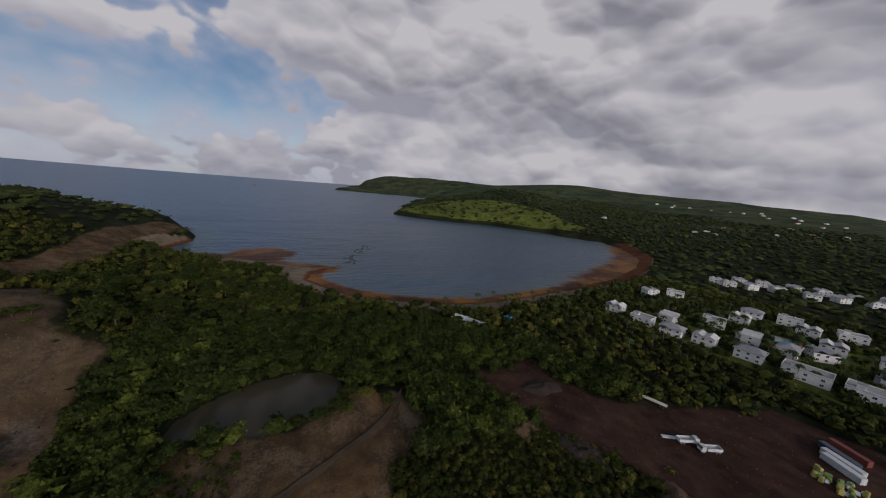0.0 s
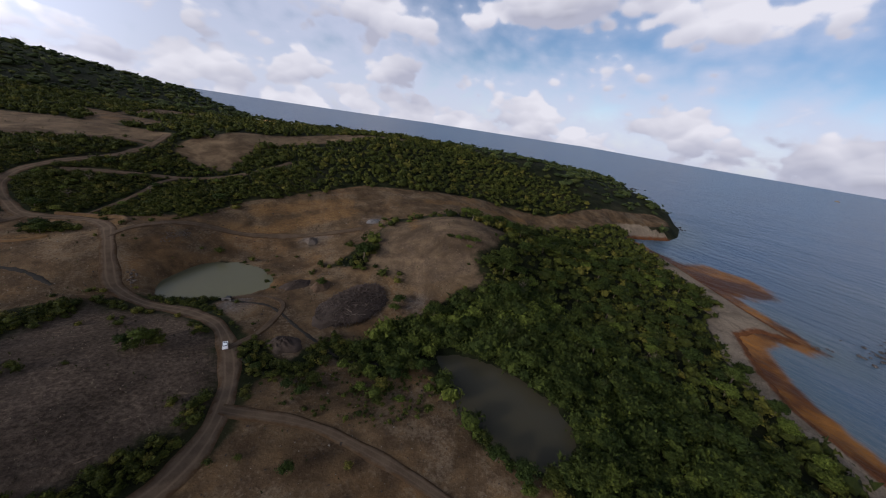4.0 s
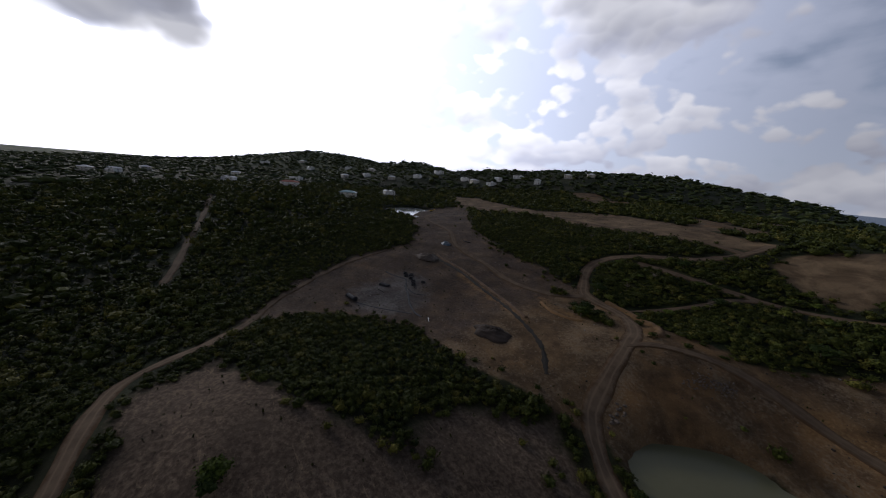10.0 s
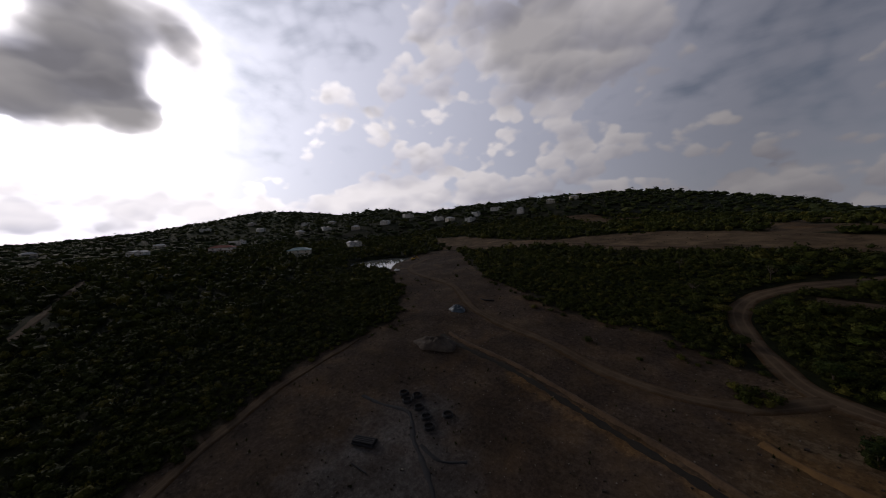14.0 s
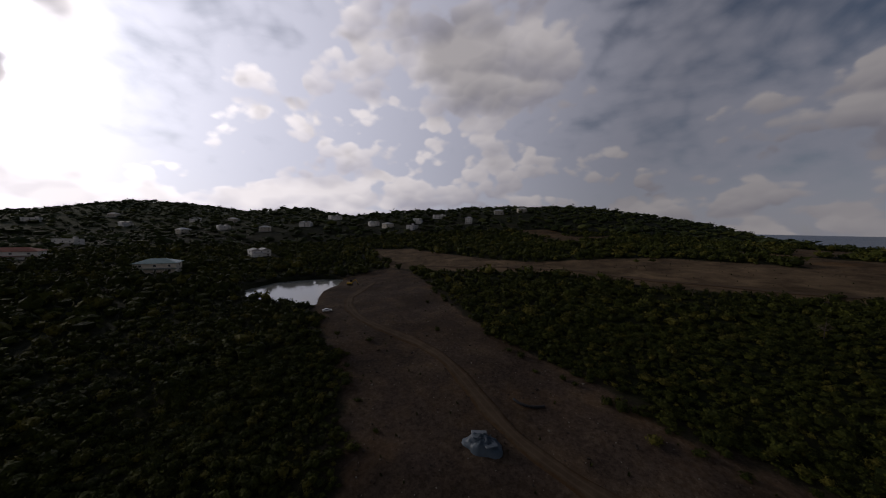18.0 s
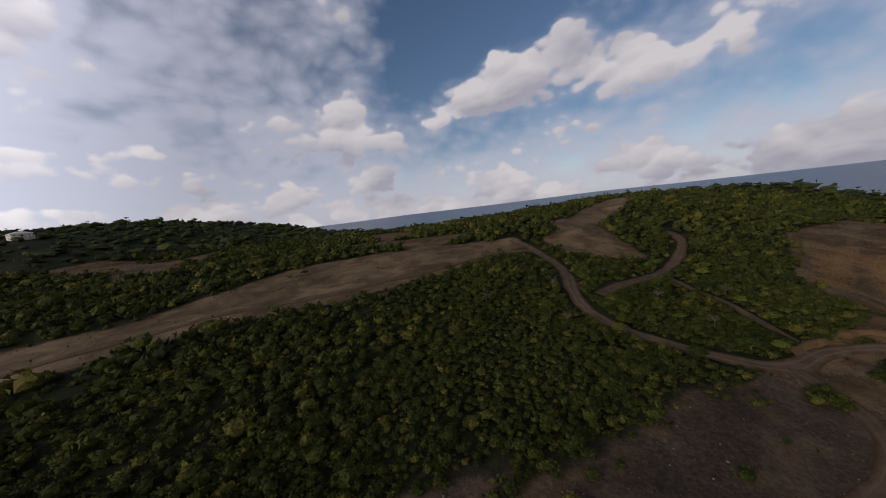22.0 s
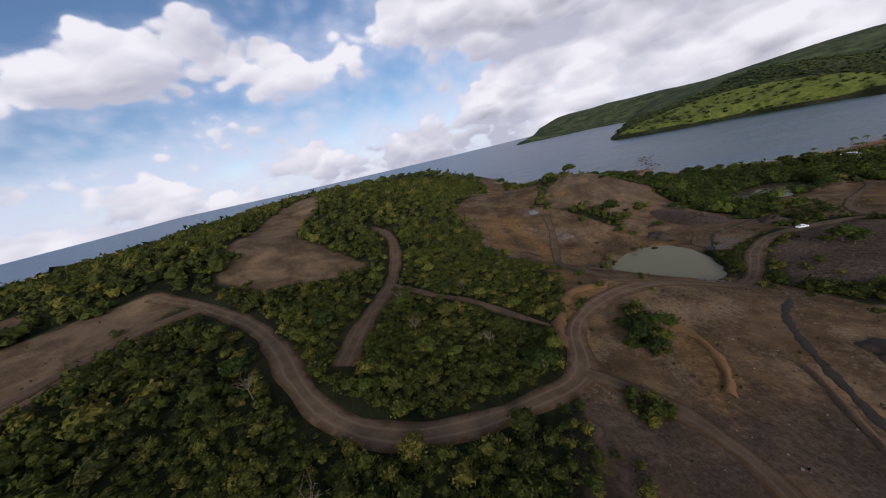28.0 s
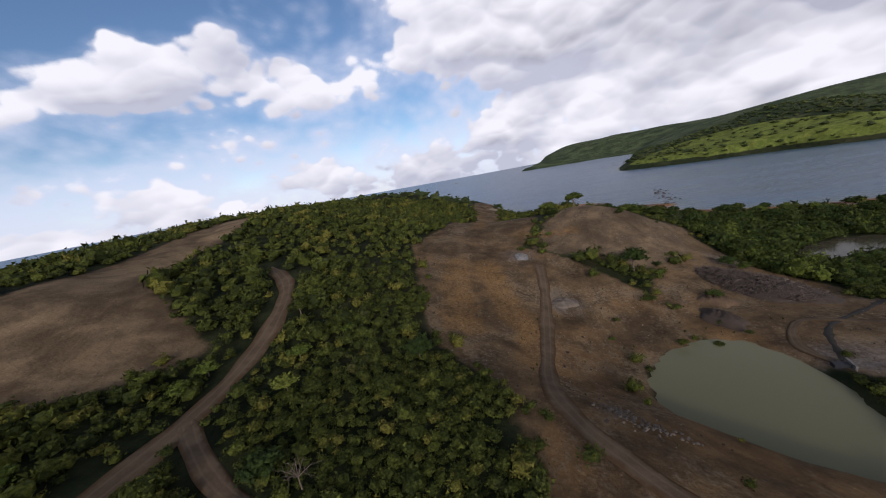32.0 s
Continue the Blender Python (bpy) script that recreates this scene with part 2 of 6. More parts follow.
def ground_material():
    m, t, b = material("ground", 0.95, 0.05)
    geo = t.n("ShaderNodeNewGeometry")
    p = geo.outputs["Position"]

    def zone(name, ragged=2.5, soft=1.2):
        d = t.n("ShaderNodeAttribute", attribute_name=name).outputs["Fac"]
        wob = t.math("MULTIPLY", t.math("SUBTRACT", t.noise(p, 0.16, 6.0, 0.62), 0.5), ragged * 2.4)
        return t.ramp(t.math("ADD", d, wob), -soft, soft)

    n1, n2, n3 = t.noise(p, 0.018, 4.0), t.noise(p, 0.12, 6.0, 0.6), t.noise(p, 0.9, 5.0, 0.65)
    # undergrowth, its colour near black for shade below and between bushes; far woods
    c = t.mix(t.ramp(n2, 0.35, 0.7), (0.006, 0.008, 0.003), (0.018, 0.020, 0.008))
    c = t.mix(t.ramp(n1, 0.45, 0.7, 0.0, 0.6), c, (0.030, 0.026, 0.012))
    reach = t.vmath("LENGTH", t.vmath("MULTIPLY", p, (1, 1, 0)))
    c = t.mix(t.ramp(reach, 700.0, 1500.0), c, t.mix(t.ramp(t.noise(p, 0.009, 9.0, 0.68), 0.36, 0.66), (0.018, 0.027, 0.012), (0.060, 0.070, 0.030)))
    # meadow; on the promontory this lighter green stands in for sunlight
    g = t.mix(t.ramp(n2, 0.35, 0.7), (0.062, 0.078, 0.014), (0.110, 0.115, 0.024))
    c = t.mix(zone("grass"), c, g)
    # dry grass on pale soil
    dry = t.mix(t.ramp(n3, 0.35, 0.68), (0.036, 0.0250, 0.0170), (0.088, 0.0635, 0.0420))
    dry = t.mix(t.ramp(n2, 0.45, 0.75, 0.0, 0.7), dry, (0.044, 0.032, 0.022))
    streak = t.noise(t.vmath("MULTIPLY", p, (0.5, 1.4, 1.0)), 0.35, 8.0, 0.7, 1.2)
    dry = t.mix(t.ramp(streak, 0.56, 0.72, 0.0, 0.8), dry, (0.145, 0.103, 0.062))
    c = t.mix(zone("dry", 6.0, 3.5), c, dry)
    # bare earth, with orange subsoil
    soil = t.mix(t.ramp(n2, 0.30, 0.72), (0.041, 0.0260, 0.0140), (0.092, 0.0590, 0.0290))
    soil = t.mix(t.ramp(t.noise(p, 0.030, 5.0, 0.6), 0.50, 0.70, 0.0, 0.75), soil, (0.108, 0.060, 0.024))
    soil = t.mix(t.ramp(t.math("ADD", t.math("MULTIPLY", n3, 0.5), t.math("MULTIPLY", t.noise(p, 0.05, 6.0, 0.6, 0.8), 0.5)), 0.47, 0.63, 0.0, 0.7), soil, (0.125, 0.092, 0.057))
    c = t.mix(zone("bare"), c, soil)
    # greyer, darker clay on the valley floor
    c = t.mix(t.math("MULTIPLY", zone("clay", 8.0, 8.0), t.ramp(n2, 0.30, 0.70, 0.95, 0.60)), c, t.mix(t.ramp(n3, 0.3, 0.7), (0.024, 0.0170, 0.0130), (0.050, 0.0360, 0.0270)))
    tan = t.mix(t.ramp(t.noise(p, 0.06, 7.0, 0.62, 0.8), 0.35, 0.68), (0.060, 0.040, 0.022), (0.122, 0.084, 0.047))
    c = t.mix(zone("tan", 4.0, 3.0), c, tan)
    cut = t.mix(t.ramp(n3, 0.3, 0.7), (0.080, 0.044, 0.018), (0.140, 0.082, 0.032))
    c = t.mix(t.math("MULTIPLY", zone("cut", 5.0, 3.0), t.ramp(n2, 0.30, 0.62, 0.45, 1.0)), c, cut)
    # clay yard, grey gravel, sand, weed
    c = t.mix(zone("red", 2.0, 1.5), c, t.mix(t.ramp(n2, 0.3, 0.7), (0.028, 0.0145, 0.0105), (0.055, 0.029, 0.019)))
    c = t.mix(t.math("MULTIPLY", zone("grey", 9.0, 7.0), t.ramp(n2, 0.3, 0.65, 0.25, 0.85)), c, t.mix(t.ramp(n3, 0.3, 0.7), (0.048, 0.044, 0.041), (0.092, 0.085, 0.080)))
    c = t.mix(zone("sand", 2.0, 1.0), c, t.mix(t.ramp(n3, 0.3, 0.7), (0.105, 0.080, 0.052), (0.18, 0.14, 0.098)))
    c = t.mix(zone("weed", 2.5, 1.5), c, t.mix(t.ramp(n3, 0.3, 0.7), (0.050, 0.019, 0.009), (0.120, 0.048, 0.016)))
    # flecks of straw and stone, dark clods and hollows, and broad stains
    fleck = t.noise(p, 2.3, 5.0, 0.72)
    worn = t.math("ADD", t.ramp(fleck, 0.56, 0.72, 1.0, 1.75), t.ramp(fleck, 0.28, 0.46, -0.55, 0.0))
    worn = t.math("MULTIPLY", worn, t.ramp(t.noise(p, 0.045, 6.0, 0.65, 0.6), 0.34, 0.66, 0.82, 1.40))
    c = t.vmath("SCALE", c, scale=worn)
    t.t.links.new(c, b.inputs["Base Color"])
    hgt = t.math("ADD", t.math("MULTIPLY", n2, 0.6), t.math("MULTIPLY", n3, 0.4))
    t.t.links.new(t.n("ShaderNodeBump", {"Height": hgt, "Strength": 0.8, "Distance": 0.8}).outputs[0], b.inputs["Normal"])
    return m


def water_material(name, deep, shallow, rough, ripple, size, ior=1.33, caps=False, tall=0.8):
    m, t, b = material(name, rough, 0.5)
    b.inputs["IOR"].default_value = ior
    p = t.n("ShaderNodeNewGeometry").outputs["Position"]
    stretch = t.vmath("MULTIPLY", p, (1.0, 0.55, 1.0))
    k = t.ramp(t.noise(p, 0.006, 3.0), 0.35, 0.68)
    d = t.n("ShaderNodeAttribute", attribute_name="shallow").outputs["Fac"]
    c = t.mix(k, deep, tuple(v * 1.25 for v in deep))
    c = t.mix(d, c, shallow)
    wd = t.n("ShaderNodeAttribute", attribute_name="weed").outputs["Fac"]
    wob = t.math("ADD", wd, t.math("MULTIPLY", t.math("SUBTRACT", t.noise(p, 0.05, 6.0, 0.6), 0.5), 0.9))
    raft = t.ramp(wob, 0.30, 0.70)
    c = t.mix(raft, c, t.mix(t.ramp(t.noise(p, 0.02, 5.0, 0.6), 0.42, 0.62), (0.060, 0.022, 0.008), (0.210, 0.088, 0.018)))
    t.t.links.new(t.math("SUBTRACT", 0.5, t.math("MULTIPLY", raft, 0.47)), b.inputs["Specular IOR Level"])
    fm = t.n("ShaderNodeAttribute", attribute_name="foam").outputs["Fac"]
    cap = t.ramp(t.noise(stretch, 0.045, 9.0, 0.72), 0.668, 0.715)
    c = t.mix(t.math("MULTIPLY", cap, t.math("SUBTRACT", 0.8, d, clamp=True)), c, (0.55, 0.60, 0.64)) if caps else c
    crest = t.ramp(t.math("ADD", t.math("MULTIPLY", fm, 0.5), t.noise(stretch, 0.16, 8.0, 0.7)), 0.86, 0.96)
    c = t.mix(t.math("MULTIPLY", crest, t.ramp(fm, 0.02, 0.4)), c, (0.75, 0.78, 0.80))
    t.t.links.new(c, b.inputs["Base Color"])
    h = t.math("ADD", t.noise(stretch, size, 6.0, 0.6), t.math("MULTIPLY", t.noise(stretch, size * 0.13, 4.0), 2.5))
    t.t.links.new(t.n("ShaderNodeBump", {"Height": h, "Strength": ripple, "Distance": tall}).outputs[0], b.inputs["Normal"])
    return m


def road_material(name, k, ruts):
    """Packed earth with wheel tracks; k scales how pale it is."""
    m, t, b = material(name, 0.95, 0.05)
    p = t.n("ShaderNodeNewGeometry").outputs["Position"]
    u = t.n("ShaderNodeAttribute", attribute_name="across").outputs["Fac"]
    n2, n3 = t.noise(p, 0.2, 5.0, 0.6), t.noise(p, 1.6, 5.0, 0.65)
    c = t.mix(t.ramp(n2, 0.3, 0.7), tuple(v * k for v in (0.068, 0.047, 0.029)), tuple(v * k for v in (0.108, 0.076, 0.047)))
    rut = t.math("ABSOLUTE", t.math("SUBTRACT", t.math("ABSOLUTE", t.math("ADD", u, t.math("MULTIPLY", t.math("SUBTRACT", n2, 0.5), 0.25))), 0.36))
    c = t.mix(t.ramp(rut, 0.0, 0.16, ruts, 0.0), c, tuple(v * k for v in (0.160, 0.110, 0.071)))
    c = t.mix(t.ramp(n3, 0.45, 0.8, 0.0, 0.4), c, (0.082, 0.055, 0.036))
    edge = t.math("ADD", t.math("ABSOLUTE", u), t.math("MULTIPLY", t.math("SUBTRACT", t.noise(p, 0.35, 6.0, 0.65), 0.5), 1.5))
    c = t.mix(t.ramp(edge, 0.55, 1.0), c, t.mix(n3, (0.034, 0.0195, 0.0100), (0.074, 0.043, 0.0205)))
    t.t.links.new(c, b.inputs["Base Color"])
    t.t.links.new(t.n("ShaderNodeBump", {"Height": n3, "Strength": 0.7, "Distance": 0.15}).outputs[0], b.inputs["Normal"])
    return m


M_GROUND, M_ROAD, M_TRACK = ground_material(), road_material("dirt_road", 0.95, 0.5), road_material("faint_track", 0.80, 0.30)
M_SEA = water_material("sea", (0.020, 0.054, 0.104), (0.062, 0.086, 0.082), 0.30, 1.0, 0.085, 1.24, True, 2.6)
M_POND = water_material("pond", (0.092, 0.086, 0.046), (0.092, 0.086, 0.046), 0.22, 0.10, 0.35, 1.18)
M_LAGOON = water_material("lagoon", (0.16, 0.16, 0.14), (0.16, 0.16, 0.14), 0.08, 0.04, 0.35)
M_BROWN_POND = water_material("brown_pond", (0.046, 0.040, 0.024), (0.046, 0.040, 0.024), 0.14, 0.06, 0.35, 1.22)

# ------------------------------------------------------------------ the lie of the land
# heights that carry the surface (x, y, z)
INNER = [(10, 107, 12), (59, 120, 13), (90, 193, 32), (72, 213, 28), (-60, 215, 30), (-177, 140, 16), (-194, 180, 21), (-138, 161, 17),
         (-103, 197, 24), (-86, 77, 27), (-99, 312, 44), (-59, 369, 53), (-139, 344, 49), (-19, 313, 39), (-40, 265, 34), (6, 302, 44),
         (28, 364, 55), (42, 159, 18), (-5, 174, 11), (-20, 194, 11), (-25, 151, 14), (84, 68, 8), (48, 64, 9), (-73, 231, 27),
         (105, 162, 42), (-52, 160, 13.5), (-8, 377, 62), (135, 381, 70), (231, 435, 73)]
WEST = [(-320, 269, 37), (-220, 254, 33), (-375, 324, 37), (-443, 237, 42), (-531, 193, 46), (-500, 326, 41), (-668, 480, 64), (-629, 458, 52),
        (-550, 695, 90), (-404, 747, 102), (15, 530, 64), (-250, 500, 60), (-300, 600, 66), (-100, 750, 62)]
EAST = [(150, 67, 12), (464, 166, 5), (315, 13, 1), (230, 0, 1), (150, -60, 2), (60, -110, 4), (-67, 45, 14), (-100, -40, 8), (250, 200, 12),
        (390, 320, 63), (300, 700, 50), (-300, 100, 25), (-300, -100, 12), (-600, 0, 40), (-1000, 300, 50), (706, 432, 44), (880, 480, 20)]
SOUTH = [(915, -405, 27), (757, -757, 60), (520, -760, 18), (1250, -650, 60), (100, -300, 4), (0, -500, 5), (300, -650, 6),
         (200, -900, 14), (680, -1250, 40), (440, -1400, 50), (-300, -700, 12), (-200, -1500, 45)]
# ridge lines: bearing, distance and elevation in degrees from a place (x, y, z)
RIDGES = [((-67, 45, 97), [(-101, 4300, -0.6), (-105, 4200, 1.66), (-112, 3900, 1.70), (-118, 3700, 1.70), (-121, 2900, 0.9), (-125, 1350, 0.9), (-132, 2600, 1.9),
                           (-137, 2900, 2.35), (-142, 2600, 1.4), (-148, 2800, 1.6), (-156, 2800, 1.2), (-162, 2800, 0.6), (-167, 2600, 0.7),
                           (-171, 2500, -0.3), (-110, 4800, -2), (-125, 4800, -2), (-140, 4600, -2), (-155, 4600, -2), (-170, 4600, -2),
                           (-112, 2900, -1.6), (-150, 1900, -0.7), (-160, 1900, -0.3), (-132, 1900, -0.8), (165, 3000, -1), (135, 3000, -1)]),
          ((-92, 113, 75), [(106, 1500, -1.3), (99, 1500, -0.9), (92, 1500, -0.6), (82, 1450, 1.0), (75.8, 1400, 2.3), (68.4, 1400, 2.25), (62.3, 1250, 1.15),
                            (56.9, 1100, 2.3), (51.3, 1050, 0.95), (42.1, 900, 2.45), (33, 900, 3.0), (26.4, 900, 3.4), (14.1, 950, 3.1), (8, 960, 2.2), (0.2, 957, 1.2),
                            (-5, 900, -0.3), (-10, 800, -1.2), (100, 2600, -2.5), (80, 2600, -2.0), (60, 2400, -2.0), (40, 2200, -2), (15, 1700, -3)])]


def bowl(px, py):
    """The far sea and land rise a little, as they do towards a true horizon."""
    west = np.clip((px + 3200) / 2000, 0, 1)
    return 58.0 * (np.maximum(np.hypot(px, py) - 1300, 0) / 3400) ** 1.6 * west * west * (3 - 2 * west)


CTRL = INNER + WEST + EAST + SOUTH
for (ox, oy, oz), ridge in RIDGES:
    for bearing, d, el in ridge:
        hx, hy = ox - math.sin(radians(bearing)) * d, oy + math.cos(radians(bearing)) * d
        CTRL.append((hx, hy, oz + d * math.tan(radians(el)) - 5 - bowl(hx, hy)))
CTRL = np.array(CTRL, float)


def spread(px, py):
    return np.sqrt((px[:, None] - CTRL[None, :, 0]) ** 2 + (py[:, None] - CTRL[None, :, 1]) ** 2 + 900.0)


_n = len(CTRL)
_a = np.ones((_n + 1, _n + 1))
_a[:_n, :_n] = spread(CTRL[:, 0], CTRL[:, 1]) - 1.0 * np.eye(_n)
_a[_n, _n] = 0
WEIGHT = np.linalg.solve(_a, np.append(CTRL[:, 2], 0))


def step(lo, hi, x):
    k = np.clip((x - lo) / (hi - lo), 0, 1)
    return k * k * (3 - 2 * k)


def signed(poly, px, py):
    """Metres inside (+) or outside (-) a polygon."""
    q = np.array(poly, float)
    inside = np.zeros(px.shape, bool)
    best = np.full(px.shape, 1e9)
    for (ax, ay), (bx, by) in zip(q, np.roll(q, -1, 0)):
        dx, dy = bx - ax, by - ay
        k = np.clip(((px - ax) * dx + (py - ay) * dy) / (dx * dx + dy * dy + 1e-9), 0, 1)
        best = np.minimum(best, (px - ax - k * dx) ** 2 + (py - ay - k * dy) ** 2)
        if dy:
            inside ^= ((ay > py) != (by > py)) & (px < dx * (py - ay) / dy + ax)
    return np.where(inside, 1, -1) * np.sqrt(best)


def along(line, px, py):
    """Metres from a line of points."""
    best = np.full(px.shape, 1e9)
    q = np.array(line, float)
    for (ax, ay), (bx, by) in zip(q[:-1], q[1:]):
        dx, dy = bx - ax, by - ay
        k = np.clip(((px - ax) * dx + (py - ay) * dy) / (dx * dx + dy * dy + 1e-9), 0, 1)
        best = np.minimum(best, (px - ax - k * dx) ** 2 + (py - ay - k * dy) ** 2)
    return np.sqrt(best)


COAST = [(-1500, 2100), (-300, 1600), (-40, 1250), (60, 1000), (150, 800), (350, 700), (650, 640), (960, 570), (1010, 525), (800, 420),
         (660, 330), (630, 250), (590, 205), (520, 178), (478, 172), (410, 192), (388, 165), (375, 125), (345, 80), (318, 40), (300, 8),
         (288, 28), (262, 33), (225, 12), (204, -5), (186, -35), (170, -68), (163, -111), (168, -170), (184, -254), (198, -327), (240, -433)]
COAST_SOUTH = [(292, -520), (396, -612), (465, -626), (502, -600), (614, -572), (763, -477), (840, -368), (991, -265), (1150, -340), (1309, -430),
               (1800, -760), (2292, -1000), (2600, -800), (2772, -545), (3020, -270), (3080, -330), (3300, -560), (4370, -745), (4900, -900),
               (4900, -4900), (-4900, -4900), (-4900, 1200), (-2500, 1500)]
LAND = COAST + COAST_SOUTH
POND_A = [(-52, 172), (-51, 181), (-45, 190), (-37, 198), (-28, 200.5), (-19, 196.5), (-7, 185.5), (-2, 172), (-4, 161), (-13, 156), (-24, 155), (-38, 159), (-48, 164)]
POND_B = [(52, 88), (62, 86), (71, 77), (79, 61), (82, 44), (77, 30), (64, 26), (54, 33), (48, 48), (45, 60), (50, 66), (50, 78)]
LAGOON = [(-402, 268), (-380, 258), (-352, 266), (-331, 271), (-345, 282), (-361, 297), (-370, 314), (-386, 334), (-404, 318), (-412, 296)]
PONDS = ((POND_A, 12.0), (POND_B, 8.0), (LAGOON, 36.0))
VALLEY = [(-170, 88), (-212, 120), (-240, 170), (-240, 212), (-270, 236), (-318, 260), (-331, 268), (-349, 283), (-366, 299), (-387, 332),
          (-380, 372), (-352, 366), (-318, 341), (-265, 297), (-236, 280), (-204, 269), (-186, 258), (-164, 256), (-143, 254), (-122, 247), (-95, 240), (-70, 225),
          (-62, 198), (-60, 163), (-82, 160), (-99, 151), (-138, 152), (-169, 124)]
STRIP = [(-57, 391), (-62, 374), (-135, 363), (-193, 367), (-238, 382), (-274, 383), (-330, 376), (-380, 374), (-470, 440), (-420, 455),
         (-330, 430), (-280, 418), (-231, 437), (-203, 453), (-144, 446), (-97, 415)]
EAST_CUT = [(-50, 190), (-55, 219), (-11, 254), (84, 272), (137, 256), (223, 250), (287, 228), (400, 230), (526, 222), (525, 190), (406, 198),
            (317, 199), (230, 212), (165, 196), (120, 192), (84, 210), (60, 188), (47, 180), (24, 168), (0, 169), (-5, 183), (-18, 200), (-36, 208)]
RUBBLE_YARD = [(-28, 150), (0, 168), (30, 168), (48, 160), (64, 131), (104, 120), (70, 114), (48, 112), (26, 106), (8, 108), (-5, 100), (-15, 120)]
JUNCTION = [(-75, 35), (-62, 47), (-38, 60), (-21, 76), (-14, 95), (4, 92), (10, 100), (24, 82), (44, 84), (48, 66), (44, 45), (58, 22),
            (60, 5), (40, -5), (10, 20), (-30, 25), (-70, 10)]
CLEARING = [(-52, 353), (-46, 372), (8, 396), (60, 412), (121, 430), (188, 438), (235, 438), (200, 420), (103, 386), (52, 380), (24, 370), (4, 351), (-18, 316), (-28, 319), (-45, 337)]
POND_WEST = [(-72, 233), (-45, 234), (-8, 212), (-6, 192), (-25, 198), (-46, 184), (-48, 163), (-66, 172), (-74, 200)]
YARD = [(63, -33), (65, -80), (26, -85), (11, -106), (-12, -164), (-60, -175), (-110, -150), (-80, -90), (-20, -70), (20, -45)]
DARK_FIELD = [(-150, 5), (-134, 27), (-112, 33), (-82, 25), (-75, 10), (-110, -15)]
DRY_FIELD = [(-128, 61), (-135, 80), (-102, 94), (-77, 112), (-85, 126), (-80, 142), (-67, 158), (-52, 149), (-35, 137), (-27, 125), (-25, 96), (-31, 84), (-48, 75), (-68, 64), (-82, 60), (-99, 58)]
NORTH_SCARS = [[(-92, 625), (-40, 640), (-49, 530), (-115, 490)], [(-302, 539), (-315, 608), (-270, 616), (-230, 650), (-250, 588), (-273, 539)], [(-368, 621), (-329, 650), (-285, 625), (-320, 580)],
               [(-145, 530), (-90, 470), (-60, 440), (-80, 425), (-119, 420)]]
MOUND = [(80, 204), (107, 190), (130, 172), (152, 157), (123, 138), (102, 131), (98, 113), (81, 118), (66, 122), (63, 132), (47, 160)]
# promontory in the sun: that light is painted as pale grass colour
SUNLIT_HILL = [(985, -285), (1030, -330), (1060, -450), (1010, -560), (860, -640), (700, -690), (560, -680), (520, -625), (614, -582), (763, -490), (845, -380)]
RESORT = [(122, -204), (60, -204), (-70, -212), (-70, -360), (20, -350), (72, -335), (90, -262)]
MEADOW = [(140, -350), (120, -335), (90, -300), (60, -330), (75, -400), (150, -420), (185, -400)]
# orange subsoil in banks and scrapes: line, half width
CUTS = [([(-96, 238), (-82, 237), (-70, 233), (-68, 222)], 2.6), ([(-94, 212), (-102, 211), (-111, 214)], 1.8),
        ([(60, 232), (17, 227), (4, 222), (-18, 223)], 6.0), ([(-2, 244), (31, 246), (60, 246)], 6.0), ([(130, 232), (190, 226), (240, 222)], 5.0),
        ([(-172, 208), (-140, 203), (-105, 192)], 1.6), ([(-120, 221), (-92, 211)], 2.0), ([(100, 208), (88, 180)], 2.0)]
# grey gravel and rubble: x, y, radius
GREYS = [(72, 213, 7), (60, 118, 6), (-172, 158, 20), (-184, 175, 12), (-18, 147, 6), (26, 205, 5), (-42, 38, 9)]
# roads: centre line, width
ROADS = [
    ([(-90, -5), (-82, 12), (-75, 30), (-70, 44), (-62, 51), (-47, 60), (-34, 68), (-26, 80), (-22, 95), (-22, 113), (-25, 129), (-34, 143), (-51, 158),
      (-62, 171), (-66, 187), (-69, 205), (-73, 221), (-85, 236), (-106, 242), (-115, 254), (-123, 270), (-125, 284), (-121, 296), (-111, 307),
      (-98, 318), (-82, 336), (-68, 362), (-60, 388)], 6.5),
    ([(-70, 44), (-79, 50), (-101, 52), (-128, 55), (-140, 60), (-150, 76), (-158, 84)], 4.5),
    ([(-158, 84), (-165, 90), (-195, 110), (-225, 148), (-238, 190)], 3.6),
    ([(-106, 241), (-120, 228), (-140, 224), (-175, 232), (-215, 240), (-255, 262), (-300, 270), (-330, 290), (-352, 330)], 4.5),
    ([(-106, 298), (-85, 299), (-50, 299), (-8, 303), (17, 311), (40, 330)], 6.0),
    ([(-46, 299), (-53, 291), (-60, 281), (-68, 264), (-84, 243)], 3.6),
    ([(-68, 362), (-90, 372), (-135, 372), (-193, 380), (-240, 395), (-300, 395), (-360, 385)], 5.0),
    ([(-22, 113), (-10, 122), (0, 140), (-10, 152), (-24, 152)], 2.6),
    ([(60, 206), (40, 209), (21, 213), (4, 217), (-29, 224), (-45, 223), (-55, 219), (-64, 213), (-69, 205)], 4.6),
    ([(-24, 85), (0, 70), (20, 45), (40, 15), (60, 0)], 4.0),
    ([(-482, 90), (-410, 84), (-350, 77), (-300, 70), (-262, 66), (-225, 60)], 4.2),
]


